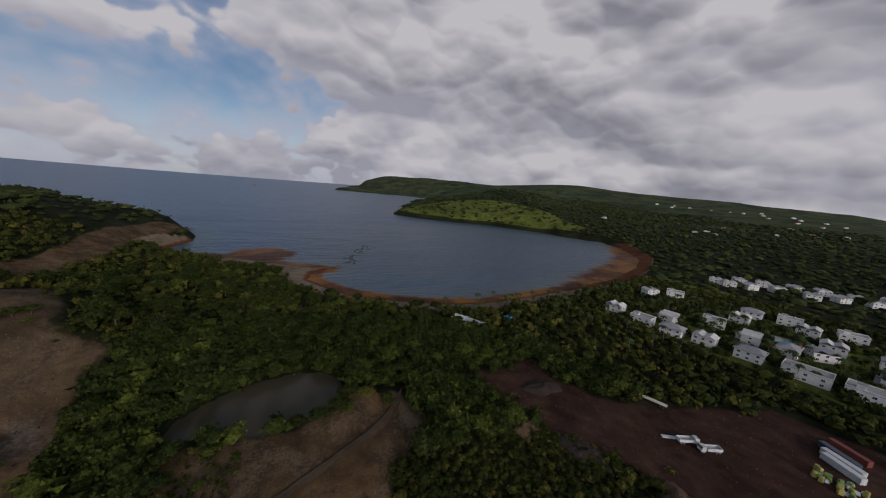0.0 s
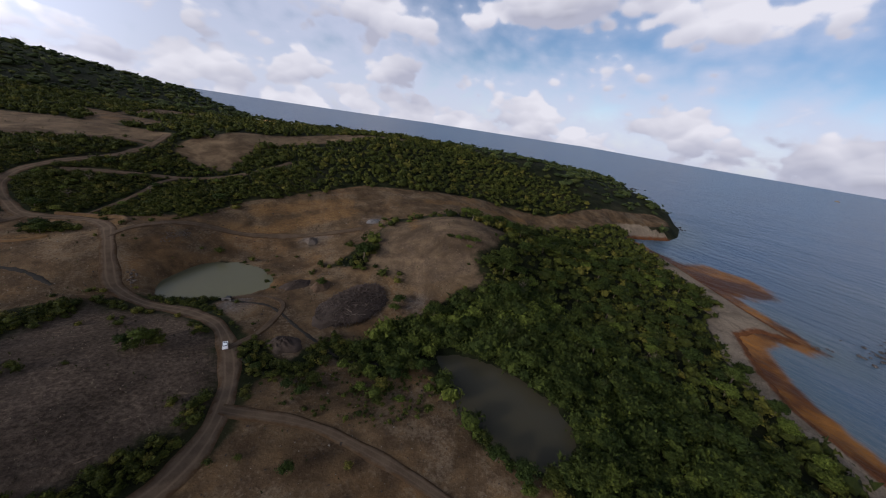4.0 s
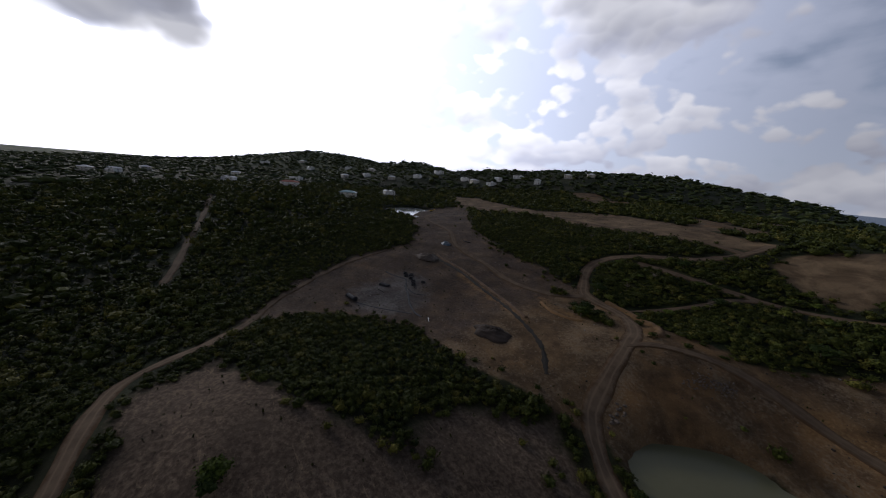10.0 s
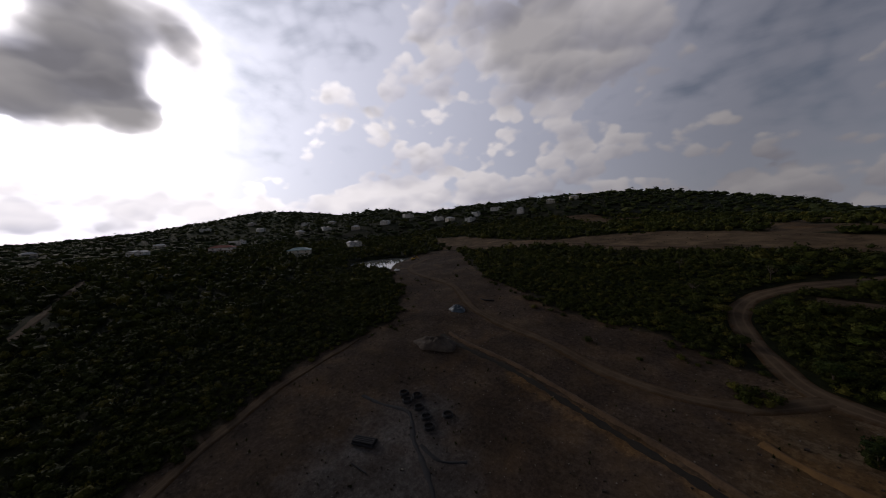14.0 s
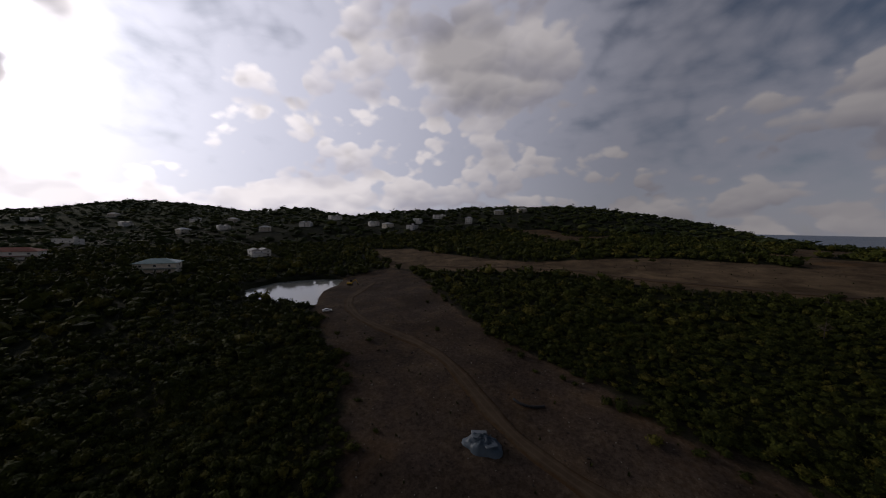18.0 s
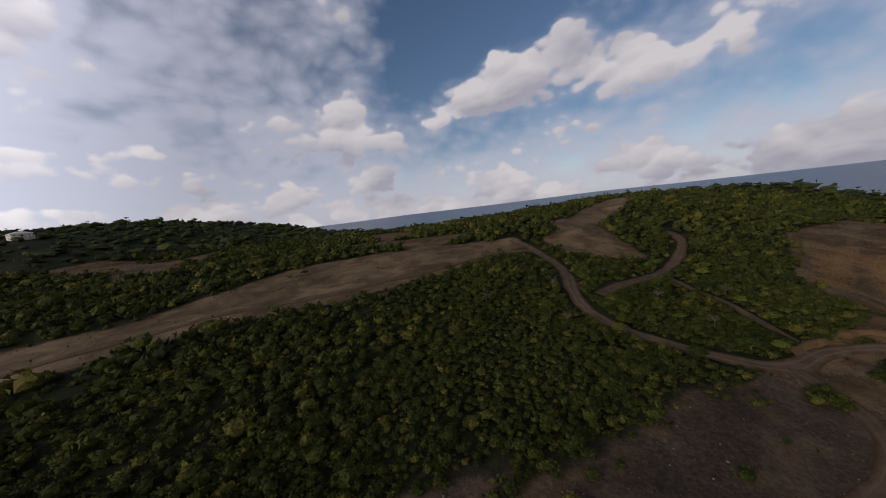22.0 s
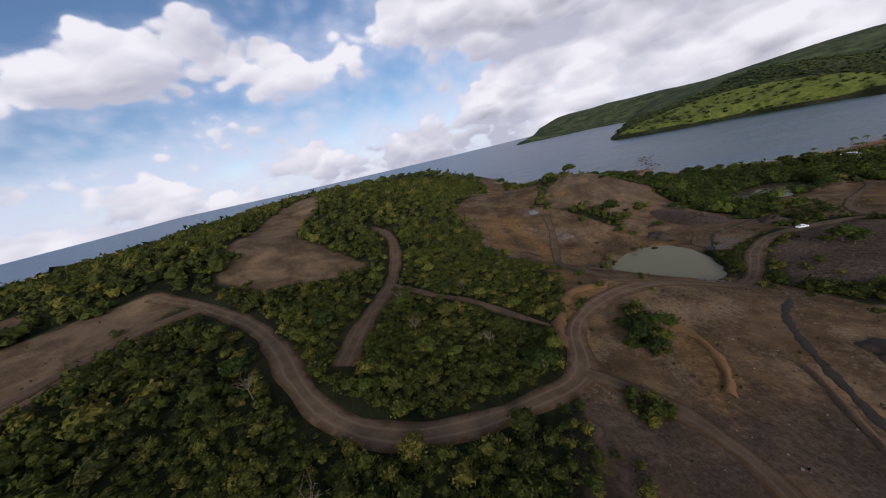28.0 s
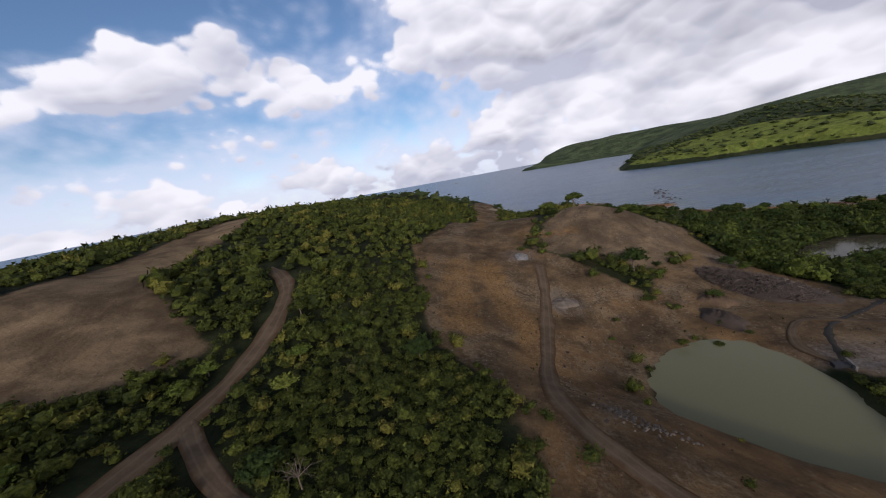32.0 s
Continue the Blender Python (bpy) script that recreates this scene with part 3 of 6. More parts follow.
def height(px, py):
    """The ground, in metres over the sea."""
    px, py = np.asarray(px, float).ravel(), np.asarray(py, float).ravel()
    z = np.empty(px.shape)
    for i in range(0, len(px), 20000):
        z[i:i + 20000] = spread(px[i:i + 20000], py[i:i + 20000]) @ WEIGHT[:_n] + WEIGHT[_n]
    r = np.hypot(px, py)
    far = step(350, 1500, r)
    for f, a in ((0.007, 3.0), (0.013, 2.2), (0.027, 1.2)):
        z += far * a * (np.sin(px * f + 1.3) * np.cos(py * f * 1.17 + 0.6) + 0.5 * np.sin((px + py) * f * 1.9))
    z += 0.35 * np.sin(px * 0.13 + np.sin(py * 0.07) * 2) * np.cos(py * 0.11 + 0.5)
    z = np.maximum(z, 1.2)
    sd = signed(LAND, px, py)
    flat = 0.4 + np.maximum(sd, 0) * (0.10 + 0.9 * step(0, 300, np.hypot(px - 190, py + 180) - 260))
    z = np.where(sd > 0, np.minimum(z, flat), np.maximum(sd * 0.12, -9))
    for poly, level in PONDS:
        d = signed(poly, px, py)
        z = np.where((d > -14) & (d <= 0), np.maximum(z, level + 0.5 * step(0, 3, -d)), z)
        k = step(-0.5, 3, d)
        z = z * (1 - k) + (level - 1.5) * k
    return z + bowl(px, py)


def spaced(lo, hi, dense_lo, dense_hi, d):
    mid = list(np.arange(dense_lo, dense_hi + 0.1, d))
    s, v = d, dense_hi
    up = []
    while v < hi:
        s *= 1.055
        v += s
        up.append(min(v, hi))
    s, v = d, dense_lo
    down = []
    while v > lo:
        s *= 1.055
        v -= s
        down.append(max(v, lo))
    return np.array(down[::-1] + mid + up)


def sheet(name, xs, ys, zfun, mat):
    gx, gy = np.meshgrid(xs, ys)
    px, py = gx.ravel(), gy.ravel()
    co = np.stack([px, py, zfun(px, py)], 1)
    n, mrow = len(xs), len(ys)
    i = (np.arange(mrow - 1)[:, None] * n + np.arange(n - 1)[None]).ravel()
    faces = np.stack([i, i + 1, i + n + 1, i + n], 1)
    return raw_mesh(name, co, faces, mat), px, py


def raw_mesh(name, co, faces, mat, smooth=True):
    me = bpy.data.meshes.new(name)
    k = faces.shape[1]
    me.vertices.add(len(co))
    me.vertices.foreach_set("co", np.ascontiguousarray(co, np.float32).ravel())
    me.loops.add(faces.size)
    me.loops.foreach_set("vertex_index", np.ascontiguousarray(faces, np.int32).ravel())
    me.polygons.add(len(faces))
    me.polygons.foreach_set("loop_start", np.arange(0, faces.size, k, dtype=np.int32))
    me.polygons.foreach_set("use_smooth", np.full(len(faces), smooth))
    me.update(calc_edges=True)
    me.materials.append(mat)
    return new(name, me)


def attribute(ob, name, values):
    a = ob.data.attributes.new(name, "FLOAT", "POINT")
    a.data.foreach_set("value", np.ascontiguousarray(values, np.float32))


XS, YS = spaced(-4650, 4650, -420, 330, 3.0), spaced(-4650, 4650, -190, 470, 3.0)
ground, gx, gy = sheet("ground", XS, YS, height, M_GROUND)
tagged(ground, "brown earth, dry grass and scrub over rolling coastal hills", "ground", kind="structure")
far_cap = lambda v: np.clip(v, -25, 25)
bare = np.maximum.reduce([signed(q, gx, gy) for q in (VALLEY, STRIP, EAST_CUT, RUBBLE_YARD, JUNCTION, CLEARING, DARK_FIELD, POND_WEST, *NORTH_SCARS)])
dry = np.maximum(signed(DRY_FIELD, gx, gy), signed(MOUND, gx, gy))
coast_d = signed(LAND, gx, gy)
sand = np.where(np.hypot(gx - 190, gy + 200) < 480, 11 - np.abs(coast_d - 8), -25)
sand = np.maximum(sand, np.where(np.hypot(gx - 330, gy - 60) < 60, 24 - np.abs(coast_d - 10), -25))
weed = np.where(np.hypot(gx - 190, gy + 200) < 480, 3.5 + 14 * step(300, 150, np.hypot(gx - 250, gy + 470)) - np.abs(coast_d), -25)
cut = np.maximum.reduce([wide - along(line, gx, gy) for line, wide in CUTS])
grey = np.maximum.reduce([wide - np.hypot(gx - cx, gy - cy) for cx, cy, wide in GREYS])
for key, val in (("bare", bare), ("dry", dry), ("sand", sand), ("weed", weed), ("red", np.maximum(signed(YARD, gx, gy), signed(DARK_FIELD, gx, gy))),
                 ("grass", np.maximum.reduce([signed(q, gx, gy) for q in (RESORT, MEADOW, SUNLIT_HILL)])), ("cut", cut), ("grey", grey), ("clay", np.minimum(signed(VALLEY, gx, gy) + 2, -118 - gx)),
                 ("tan", np.maximum.reduce([signed(q, gx, gy) for q in (STRIP, CLEARING)] + [np.minimum(signed(MOUND, gx, gy), 0.5)]))):
    attribute(ground, key, far_cap(val))

# the sea
SX, SY = spaced(-4650, 4650, 150, 700, 14.0), spaced(-4650, 4650, -650, 250, 14.0)
sea, sx, sy = sheet("sea", SX, SY, bowl, M_SEA)
tagged(sea, "dark blue sea with a calm grey-green bay", "sea", kind="structure")
sd = -signed(LAND, sx, sy)
attribute(sea, "shallow", step(60, 0, sd) * 0.6 + 0.35 * step(420, 250, np.hypot(sx - 430, sy + 300)))
attribute(sea, "weed", np.maximum.reduce([step(75, 10, np.abs(sd)) * step(300, 120, np.hypot(sx - 250, sy + 470)), step(22, 4, np.abs(sd)) * (np.hypot(sx - 190, sy + 180) < 420), step(45, 5, np.hypot((sx - 385), (sy - 80)) - 15)]))
attribute(sea, "foam", step(10, 0, sd) * step(400, 700, np.hypot(sx - 190, sy + 200)) + 0.12 * step(150, 800, sd))


def pool(name, poly, level, mat, label):
    q = np.array(poly, float)
    mid = q.mean(0)
    rim = []
    for i in range(len(q)):                       # soft rim
        a, b, c, d = q[i - 1], q[i], q[(i + 1) % len(q)], q[(i + 2) % len(q)]
        for u in (0, 0.25, 0.5, 0.75):
            rim.append(0.5 * ((2 * b) + (c - a) * u + (2 * a - 5 * b + 4 * c - d) * u * u + (3 * b - a - 3 * c + d) * u ** 3))
    rim = mid + (np.array(rim) - mid) * 1.04
    n = len(rim)
    co = np.vstack([np.c_[rim, np.full(n, level)], [[mid[0], mid[1], level]]])
    i = np.arange(n)
    ob = raw_mesh(name, co, np.stack([i, (i + 1) % n, np.full(n, n)], 1), mat)
    for key in ("shallow", "weed", "foam"):
        attribute(ob, key, np.zeros(n + 1))
    return tagged(ob, label, "pond", kind="structure")


pool("pond", POND_A, 12.0, M_POND, "round pond of murky green water in bare earth")
pool("pond", POND_B, 8.0, M_BROWN_POND, "brown pond at the edge of the wood")
pool("lagoon", LAGOON, 36.0, M_LAGOON, "pale shining reservoir beside a dirt field")


def smooth_line(line, gap=2.0):
    q = np.array(line, float)
    q = np.vstack([2 * q[0] - q[1], q, 2 * q[-1] - q[-2]])
    out = []
    for i in range(1, len(q) - 2):
        a, b, c, d = q[i - 1:i + 3]
        k = max(2, int(np.hypot(*(c - b)) / gap))
        for u in np.arange(k) / k:
            out.append(0.5 * ((2 * b) + (c - a) * u + (2 * a - 5 * b + 4 * c - d) * u * u + (3 * b - a - 3 * c + d) * u ** 3))
    return np.array(out + [q[-2]])


def road(line, width, lift, mat):
    q = smooth_line(line)
    way = np.gradient(q, axis=0)
    side = np.stack([-way[:, 1], way[:, 0]], 1) / np.hypot(*way.T)[:, None]
    us = np.linspace(-1, 1, 9)
    wob = 1 + 0.12 * np.sin(np.arange(len(q)) * 0.31) + 0.08 * np.sin(np.arange(len(q)) * 0.83)
    if mat is M_TRACK:                            # faint tracks peter out
        wob *= np.clip((np.arange(len(q))[::-1] + 1) / 6, 0.15, 1)
    pts = q[:, None] + side[:, None] * (us[None, :, None] * width / 2 * wob[:, None, None])
    flat = pts.reshape(-1, 2)
    z = height(flat[:, 0], flat[:, 1]) + lift
    rut = -0.07 * np.exp(-((np.abs(np.tile(us, len(q))) - 0.38) / 0.12) ** 2) - 0.25 * (np.abs(np.tile(us, len(q))) > 0.95)
    n = len(us)
    i = (np.arange(len(q) - 1)[:, None] * n + np.arange(n - 1)[None]).ravel()
    ob = raw_mesh("road", np.c_[flat, z + rut], np.stack([i, i + 1, i + n + 1, i + n], 1), mat)
    attribute(ob, "across", np.tile(us, len(q)))
    return tagged(ob, "rutted brown dirt track", "road", kind="structure")


for k, (line, width) in enumerate(ROADS):
    road(line, width, 0.22 + 0.012 * k, M_ROAD if k < 2 else M_TRACK)

# ------------------------------------------------------------------ scrub and woods
rng = np.random.default_rng(7)


def ball(sub):
    bm = bmesh.new()
    bmesh.ops.create_icosphere(bm, subdivisions=sub, radius=1.0)
    bm.verts.ensure_lookup_table()
    co = np.array([v.co[:] for v in bm.verts])
    f = np.array([[v.index for v in face.verts] for face in bm.faces])
    bm.free()
    return co, f


def lobed(co, seed, amount=0.35):
    r = np.random.default_rng(seed)
    lobes = r.normal(size=(7, 3))
    lobes /= np.linalg.norm(lobes, axis=1)[:, None]
    k = np.max(np.clip(co @ lobes.T, 0, 1) ** 3, axis=1)
    return co * (1 - amount + amount * 1.5 * k + r.uniform(-0.08, 0.08, len(co)))[:, None]


def crown(seed, sub, leaves, leaf):
    """A crown about the origin, 1 in radius: an uneven body and loose leaf tufts round it."""
    r = np.random.default_rng(seed)
    co, f = ball(sub)
    co = lobed(co, seed) * (1, 1, 0.75)
    vs, fs, n = [co * 0.83], [f], len(co)
    if leaves:
        d = r.normal(size=(leaves, 3))
        d /= np.linalg.norm(d, axis=1)[:, None]
        d[:, 2] = np.abs(d[:, 2]) * 1.1 - 0.25
        d /= np.linalg.norm(d, axis=1)[:, None]
        base = lobed(d, seed) * (1, 1, 0.75) * r.uniform(0.74, 1.20, (leaves, 1))
        a = r.normal(size=(leaves, 3))
        a /= np.linalg.norm(a, axis=1)[:, None]
        b = np.cross(a, d + 0.3 * r.normal(size=(leaves, 3)))
        b /= np.linalg.norm(b, axis=1)[:, None] + 1e-6
        s = leaf * r.uniform(0.6, 1.4, (leaves, 1))
        tri = np.stack([base - a * s * 0.6, base + b * s, base + a * s * 0.7 + d * s * 0.4], 1).reshape(-1, 3)
        vs.append(tri)
        fs.append(n + np.arange(leaves * 3).reshape(-1, 3))
    return np.vstack(vs), np.vstack(fs)


CLOSE_KIND = [crown(s, 1, 70, 0.245) for s in range(10)]
NEAR_KIND = [crown(10 + s, 1, 36, 0.32) for s in range(8)]
MID_KIND = [crown(20 + s, 1, 13, 0.42) for s in range(6)]
FAR_KIND = [crown(40 + s, 1, 4, 0.5) for s in range(4)]


def planted(name, kinds, at, size, tall, mat, label):
    """Many crowns in one mesh."""
    vs, fs, tones, n = [], [], [], 0
    turn = rng.uniform(0, 6.283, len(at))
    which = rng.integers(0, len(kinds), len(at))
    for k, (co, f) in enumerate(kinds):
        m = which == k
        if not m.any():
            continue
        c, s = np.cos(turn[m])[:, None], np.sin(turn[m])[:, None]
        x = (co[None, :, 0] * c - co[None, :, 1] * s) * size[m][:, None] + at[m, 0][:, None]
        y = (co[None, :, 0] * s + co[None, :, 1] * c) * size[m][:, None] + at[m, 1][:, None]
        z = co[None, :, 2] * tall[m][:, None] + at[m, 2][:, None]
        vs.append(np.stack([x, y, z], -1).reshape(-1, 3))
        fs.append((f[None] + (n + np.arange(m.sum()) * len(co))[:, None, None]).reshape(-1, 3))
        tones.append(np.repeat(rng.uniform(0, 1, m.sum()), len(co)))
        n += m.sum() * len(co)
    ob = raw_mesh(name, np.vstack(vs), np.vstack(fs), mat, smooth=False)
    attribute(ob, "tone", np.concatenate(tones))
    return tagged(ob, label, "shrubs", kind="stuff")


OPEN_ZONES = (VALLEY, STRIP, EAST_CUT, RUBBLE_YARD, JUNCTION, CLEARING, DARK_FIELD, POND_WEST, DRY_FIELD, MOUND, YARD, RESORT, POND_A, POND_B, LAGOON, *NORTH_SCARS)
SPINE = [(-80, 50), (10, 20), (10, 50), (-90, 110), (-210, 180), (-228, 225), (-150, 255), (-90, 235)]


def candidates(x0, x1, y0, y1, gap):
    nx, ny = int((x1 - x0) / gap), int((y1 - y0) / gap)
    a, b = np.meshgrid(np.arange(nx), np.arange(ny))
    x = x0 + (a.ravel() + rng.uniform(0, 1, a.size)) * gap
    y = y0 + (b.ravel() + rng.uniform(0, 1, b.size)) * gap
    return x, y


RIDGE_SPOTS = [(-469, 247), (-587, 197), (-554, 701), (-446, 741), (-463, 658), (-732, 598), (-416, 782), (-619, 588), (-581, 584), (-528, 586), (-700, 507), (-720, 448), (-803, 422),
               (-815, 370), (-737, 241), (-657, 121), (-854, 147), (-1052, 354), (-1166, 360), (-1162, 250), (-532, 344), (-870, 3), (-803, -30), (-810, -65), (-755, 610),
               (-560, 640), (-900, 480), (-1000, 450)]


def ragged(x, y):
    """Uneven edge of the growth, in metres, with some stragglers on the open ground."""
    e = 2.0 * np.sin(x * 0.21 + 1.7 * np.sin(y * 0.13)) + 1.5 * np.sin(y * 0.33 + 1.3 * np.sin(x * 0.19)) + rng.normal(size=len(x)) * 0.9
    return e - rng.exponential(3.0, len(x)) * (rng.uniform(size=len(x)) < 0.28)


def wild(x, y, rim=1.5):
    """True where bushes grow."""
    edge = ragged(x, y)
    shore = signed(LAND, x, y)
    ok = shore > np.where(np.hypot(x - 330, y - 60) < 60, 26, np.where(np.hypot(x - 190, y + 200) < 470, 17, 10))
    ok &= rng.uniform(size=len(x)) < np.where(signed(SUNLIT_HILL, x, y) > 0, 0.5, 0.93)
    for hx, hy in RIDGE_SPOTS:          # gardens round the houses and on their valley side
        ok &= np.hypot(x - hx, y - hy) > 15
        ok &= np.hypot(x - hx - 0.055 * (-100 - hx), y - hy - 0.055 * (230 - hy)) > 15
    for z in OPEN_ZONES:
        ok &= signed(z, x, y) + (edge if z not in (POND_A, POND_B, LAGOON, RESORT) else 0) < -rim
    for line, width in ROADS:
        ok &= along(line, x, y) > width / 2 + rim + 0.6 + np.clip(edge * 0.4, -rim, 1.5)
    return ok


def grow(name, kinds, x, y, lo, hi, mat, label, stretch=(0.8, 1.2)):
    patch = 0.8 + 0.35 * (0.5 + 0.5 * np.sin(x * 0.05 + 2 * np.sin(y * 0.031)) * np.cos(y * 0.043))
    size = rng.uniform(lo, hi, len(x)) * patch * rng.choice([0.72, 1.0, 1.4], len(x), p=[0.3, 0.54, 0.16])
    tall = size * rng.uniform(*stretch, len(x))
    at = np.stack([x, y, height(x, y) + tall * 0.55], 1)
    return planted(name, kinds, at, size, tall, mat, label)


x, y = candidates(-430, 350, -190, 480, 3.05)
d = along(SPINE, x, y)
m = (d < 135) & wild(x, y)
x, y, d = x[m], y[m], d[m]
m = (x > 20) & (y < 110)
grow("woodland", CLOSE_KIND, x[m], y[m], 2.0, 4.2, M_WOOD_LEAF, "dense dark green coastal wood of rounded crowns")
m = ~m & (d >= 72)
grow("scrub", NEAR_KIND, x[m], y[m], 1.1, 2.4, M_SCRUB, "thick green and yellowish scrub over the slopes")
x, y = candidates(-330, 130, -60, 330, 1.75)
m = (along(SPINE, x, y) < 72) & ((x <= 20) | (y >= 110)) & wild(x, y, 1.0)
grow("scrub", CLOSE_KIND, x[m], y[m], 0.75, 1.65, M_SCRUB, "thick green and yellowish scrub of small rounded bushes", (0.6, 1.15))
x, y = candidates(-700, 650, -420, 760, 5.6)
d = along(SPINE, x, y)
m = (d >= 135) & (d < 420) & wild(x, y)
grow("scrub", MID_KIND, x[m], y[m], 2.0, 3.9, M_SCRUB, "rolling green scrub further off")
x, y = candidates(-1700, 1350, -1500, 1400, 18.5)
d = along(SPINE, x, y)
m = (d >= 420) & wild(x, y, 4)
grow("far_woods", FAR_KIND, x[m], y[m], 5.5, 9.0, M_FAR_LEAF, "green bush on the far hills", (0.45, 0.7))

# low growth round the ditch and along the tracks
LOW = [[(-12, 85), (4, 92), (19, 92), (46, 84), (44, 68), (38, 62), (21, 60), (4, 72), (-9, 77)], [(-74, 25), (-66, 42), (-53, 46), (-40, 56), (-38, 50), (-50, 31), (-67, 17)]]
x, y = candidates(-80, 60, 10, 100, 1.9)
m = np.zeros(len(x), bool)
for q in LOW:
    m |= signed(q, x, y) > 0.3
for line, width in ROADS:
    m &= along(line, x, y) > width / 2 + 1.0
m &= (rng.uniform(size=len(x)) < 0.5) & (signed(POND_B, x, y) < -1)
grow("low_scrub", MID_KIND, x[m], y[m], 0.4, 1.2, M_SCRUB, "patchy low green growth along the ditch")

# two clumps left standing between the tracks
HEDGES = [[(-77, 219), (-82, 216), (-95, 216.5), (-103, 220), (-102, 225), (-91, 225)], [(-112, 233), (-117, 238), (-123, 237), (-122, 230), (-116, 229.5)]]
x, y = candidates(-125, -74, 212, 240, 1.7)
m = np.zeros(len(x), bool)
for q in HEDGES:
    m |= signed(q, x, y) > 0.2
grow("hedge", CLOSE_KIND, x[m], y[m], 0.9, 1.7, M_SCRUB, "clump of green bushes between the dirt tracks")

# ------------------------------------------------------------------ things: helpers
def thing(name, place, turn=0.0, label="", category="", group=""):
    ob = new(name)
    ob.empty_display_size = 0.5
    ob.matrix_world = pose(*place, 0, 0, turn)
    return tagged(ob, label, category, group)


def part(name, bm, mat, parent, label=""):
    me = bpy.data.meshes.new(name)
    bm.to_mesh(me)
    bm.free()
    me.materials.append(mat)
    ob = new(name, me)
    ob.parent = parent
    return tagged(ob, label)


def box(bm, size, at=(0, 0, 0), turn=0.0, taper=1.0, bevel=0.0):
    """A block with its foot at the given place; taper narrows its top."""
    sx, sy, sz = (v / 2 for v in size)
    c, s = math.cos(radians(turn)), math.sin(radians(turn))
    vs = []
    for z, k in ((0, 1.0), (2 * sz, taper)):
        for ux, uy in ((-1, -1), (1, -1), (1, 1), (-1, 1)):
            px, py = ux * sx * k, uy * sy * k
            vs.append(bm.verts.new((at[0] + px * c - py * s, at[1] + px * s + py * c, at[2] + z)))
    fs = [bm.faces.new([vs[i] for i in f]) for f in ((3, 2, 1, 0), (4, 5, 6, 7), (0, 1, 5, 4), (1, 2, 6, 5), (2, 3, 7, 6), (3, 0, 4, 7))]
    if bevel:
        bmesh.ops.bevel(bm, geom=list({e for f in fs for e in f.edges}), offset=bevel, segments=2, affect="EDGES", profile=0.6)
    return bm


def block(size, at=(0, 0, 0), turn=0.0, taper=1.0, bevel=0.0):
    return box(bmesh.new(), size, at, turn, taper, bevel)


def tube(bm, a, b, r0, r1=None, n=8, caps=True):
    a, b = Vector(a), Vector(b)
    r1 = r0 if r1 is None else r1
    q = (b - a).to_track_quat("Z", "Y")
    rings = []
    for p, r in ((a, r0), (b, r1)):
        rings.append([bm.verts.new(p + q @ Vector((r * math.cos(6.28319 * i / n), r * math.sin(6.28319 * i / n), 0))) for i in range(n)])
    for i in range(n):
        bm.faces.new((rings[0][i], rings[0][(i + 1) % n], rings[1][(i + 1) % n], rings[1][i]))
    if caps:
        bm.faces.new(rings[0][::-1])
        bm.faces.new(rings[1])
    return bm


def gable(sx, sy, rise, at, turn=0.0, over=0.5, thick=0.22, hip=0.0):
    """A pitched roof with thickness; the ridge runs along x; hip draws its ends in."""
    bm = bmesh.new()
    hx, hy = sx / 2 + over, sy / 2 + over
    c, s = math.cos(radians(turn)), math.sin(radians(turn))
    layers = []
    for dz in (0, thick):
        raw = [(-hx, -hy, 0), (hx, -hy, 0), (hx, hy, 0), (-hx, hy, 0), (-hx + hip, 0, rise), (hx - hip, 0, rise)]
        layers.append([bm.verts.new((at[0] + x * c - y * s, at[1] + x * s + y * c, at[2] + z + dz)) for x, y, z in raw])
    lo, up = layers
    for v in ((0, 1, 5, 4), (2, 3, 4, 5), (1, 2, 5), (3, 0, 4)):
        bm.faces.new([up[i] for i in v])
        bm.faces.new([lo[i] for i in v[::-1]])
    for i, j in ((0, 1), (1, 2), (2, 3), (3, 0)):
        bm.faces.new((lo[i], lo[j], up[j], up[i]))
    return bm


def on(x, y, dz=0.0):
    return (x, y, float(height([x], [y])[0]) + dz)


M_WHITE = plain("white_plaster", (0.62, 0.60, 0.56), 0.85, vary=0.18)
M_CREAM = plain("cream_plaster", (0.52, 0.47, 0.38), 0.85, vary=0.2)
M_PALE_ROOF = plain("pale_roof", (0.50, 0.48, 0.45), 0.7, vary=0.3, bump=0.05)
M_GREY_ROOF = plain("grey_roof", (0.26, 0.25, 0.25), 0.7, vary=0.3, bump=0.05)
M_RED_ROOF = plain("red_roof", (0.26, 0.085, 0.05), 0.8, vary=0.3, bump=0.05)
M_GREEN_ROOF = plain("green_roof", (0.13, 0.22, 0.20), 0.5, vary=0.25)
M_GLASS = plain("window_glass", (0.03, 0.035, 0.04), 0.08, vary=0.1)
M_FRAME = plain("white_frame", (0.66, 0.65, 0.62), 0.6, vary=0.1)
M_DARK = plain("black_plastic", (0.012, 0.012, 0.014), 0.75, vary=0.3)
M_RUBBER = plain("rubber", (0.02, 0.02, 0.02), 0.85, vary=0.3)
M_STEEL = plain("steel", (0.35, 0.35, 0.36), 0.4, 0.8)
M_BLUE_CAR = plain("blue_car_paint", (0.015, 0.035, 0.22), 0.25, vary=0.15)
M_WHITE_CAR = plain("white_car_paint", (0.68, 0.68, 0.67), 0.25, vary=0.08)
M_CONCRETE = plain("concrete", (0.30, 0.29, 0.27), 0.9, vary=0.3, bump=0.03)
M_OLD_CONCRETE = plain("weathered_concrete", (0.10, 0.09, 0.08), 0.95, vary=0.4, bump=0.03)
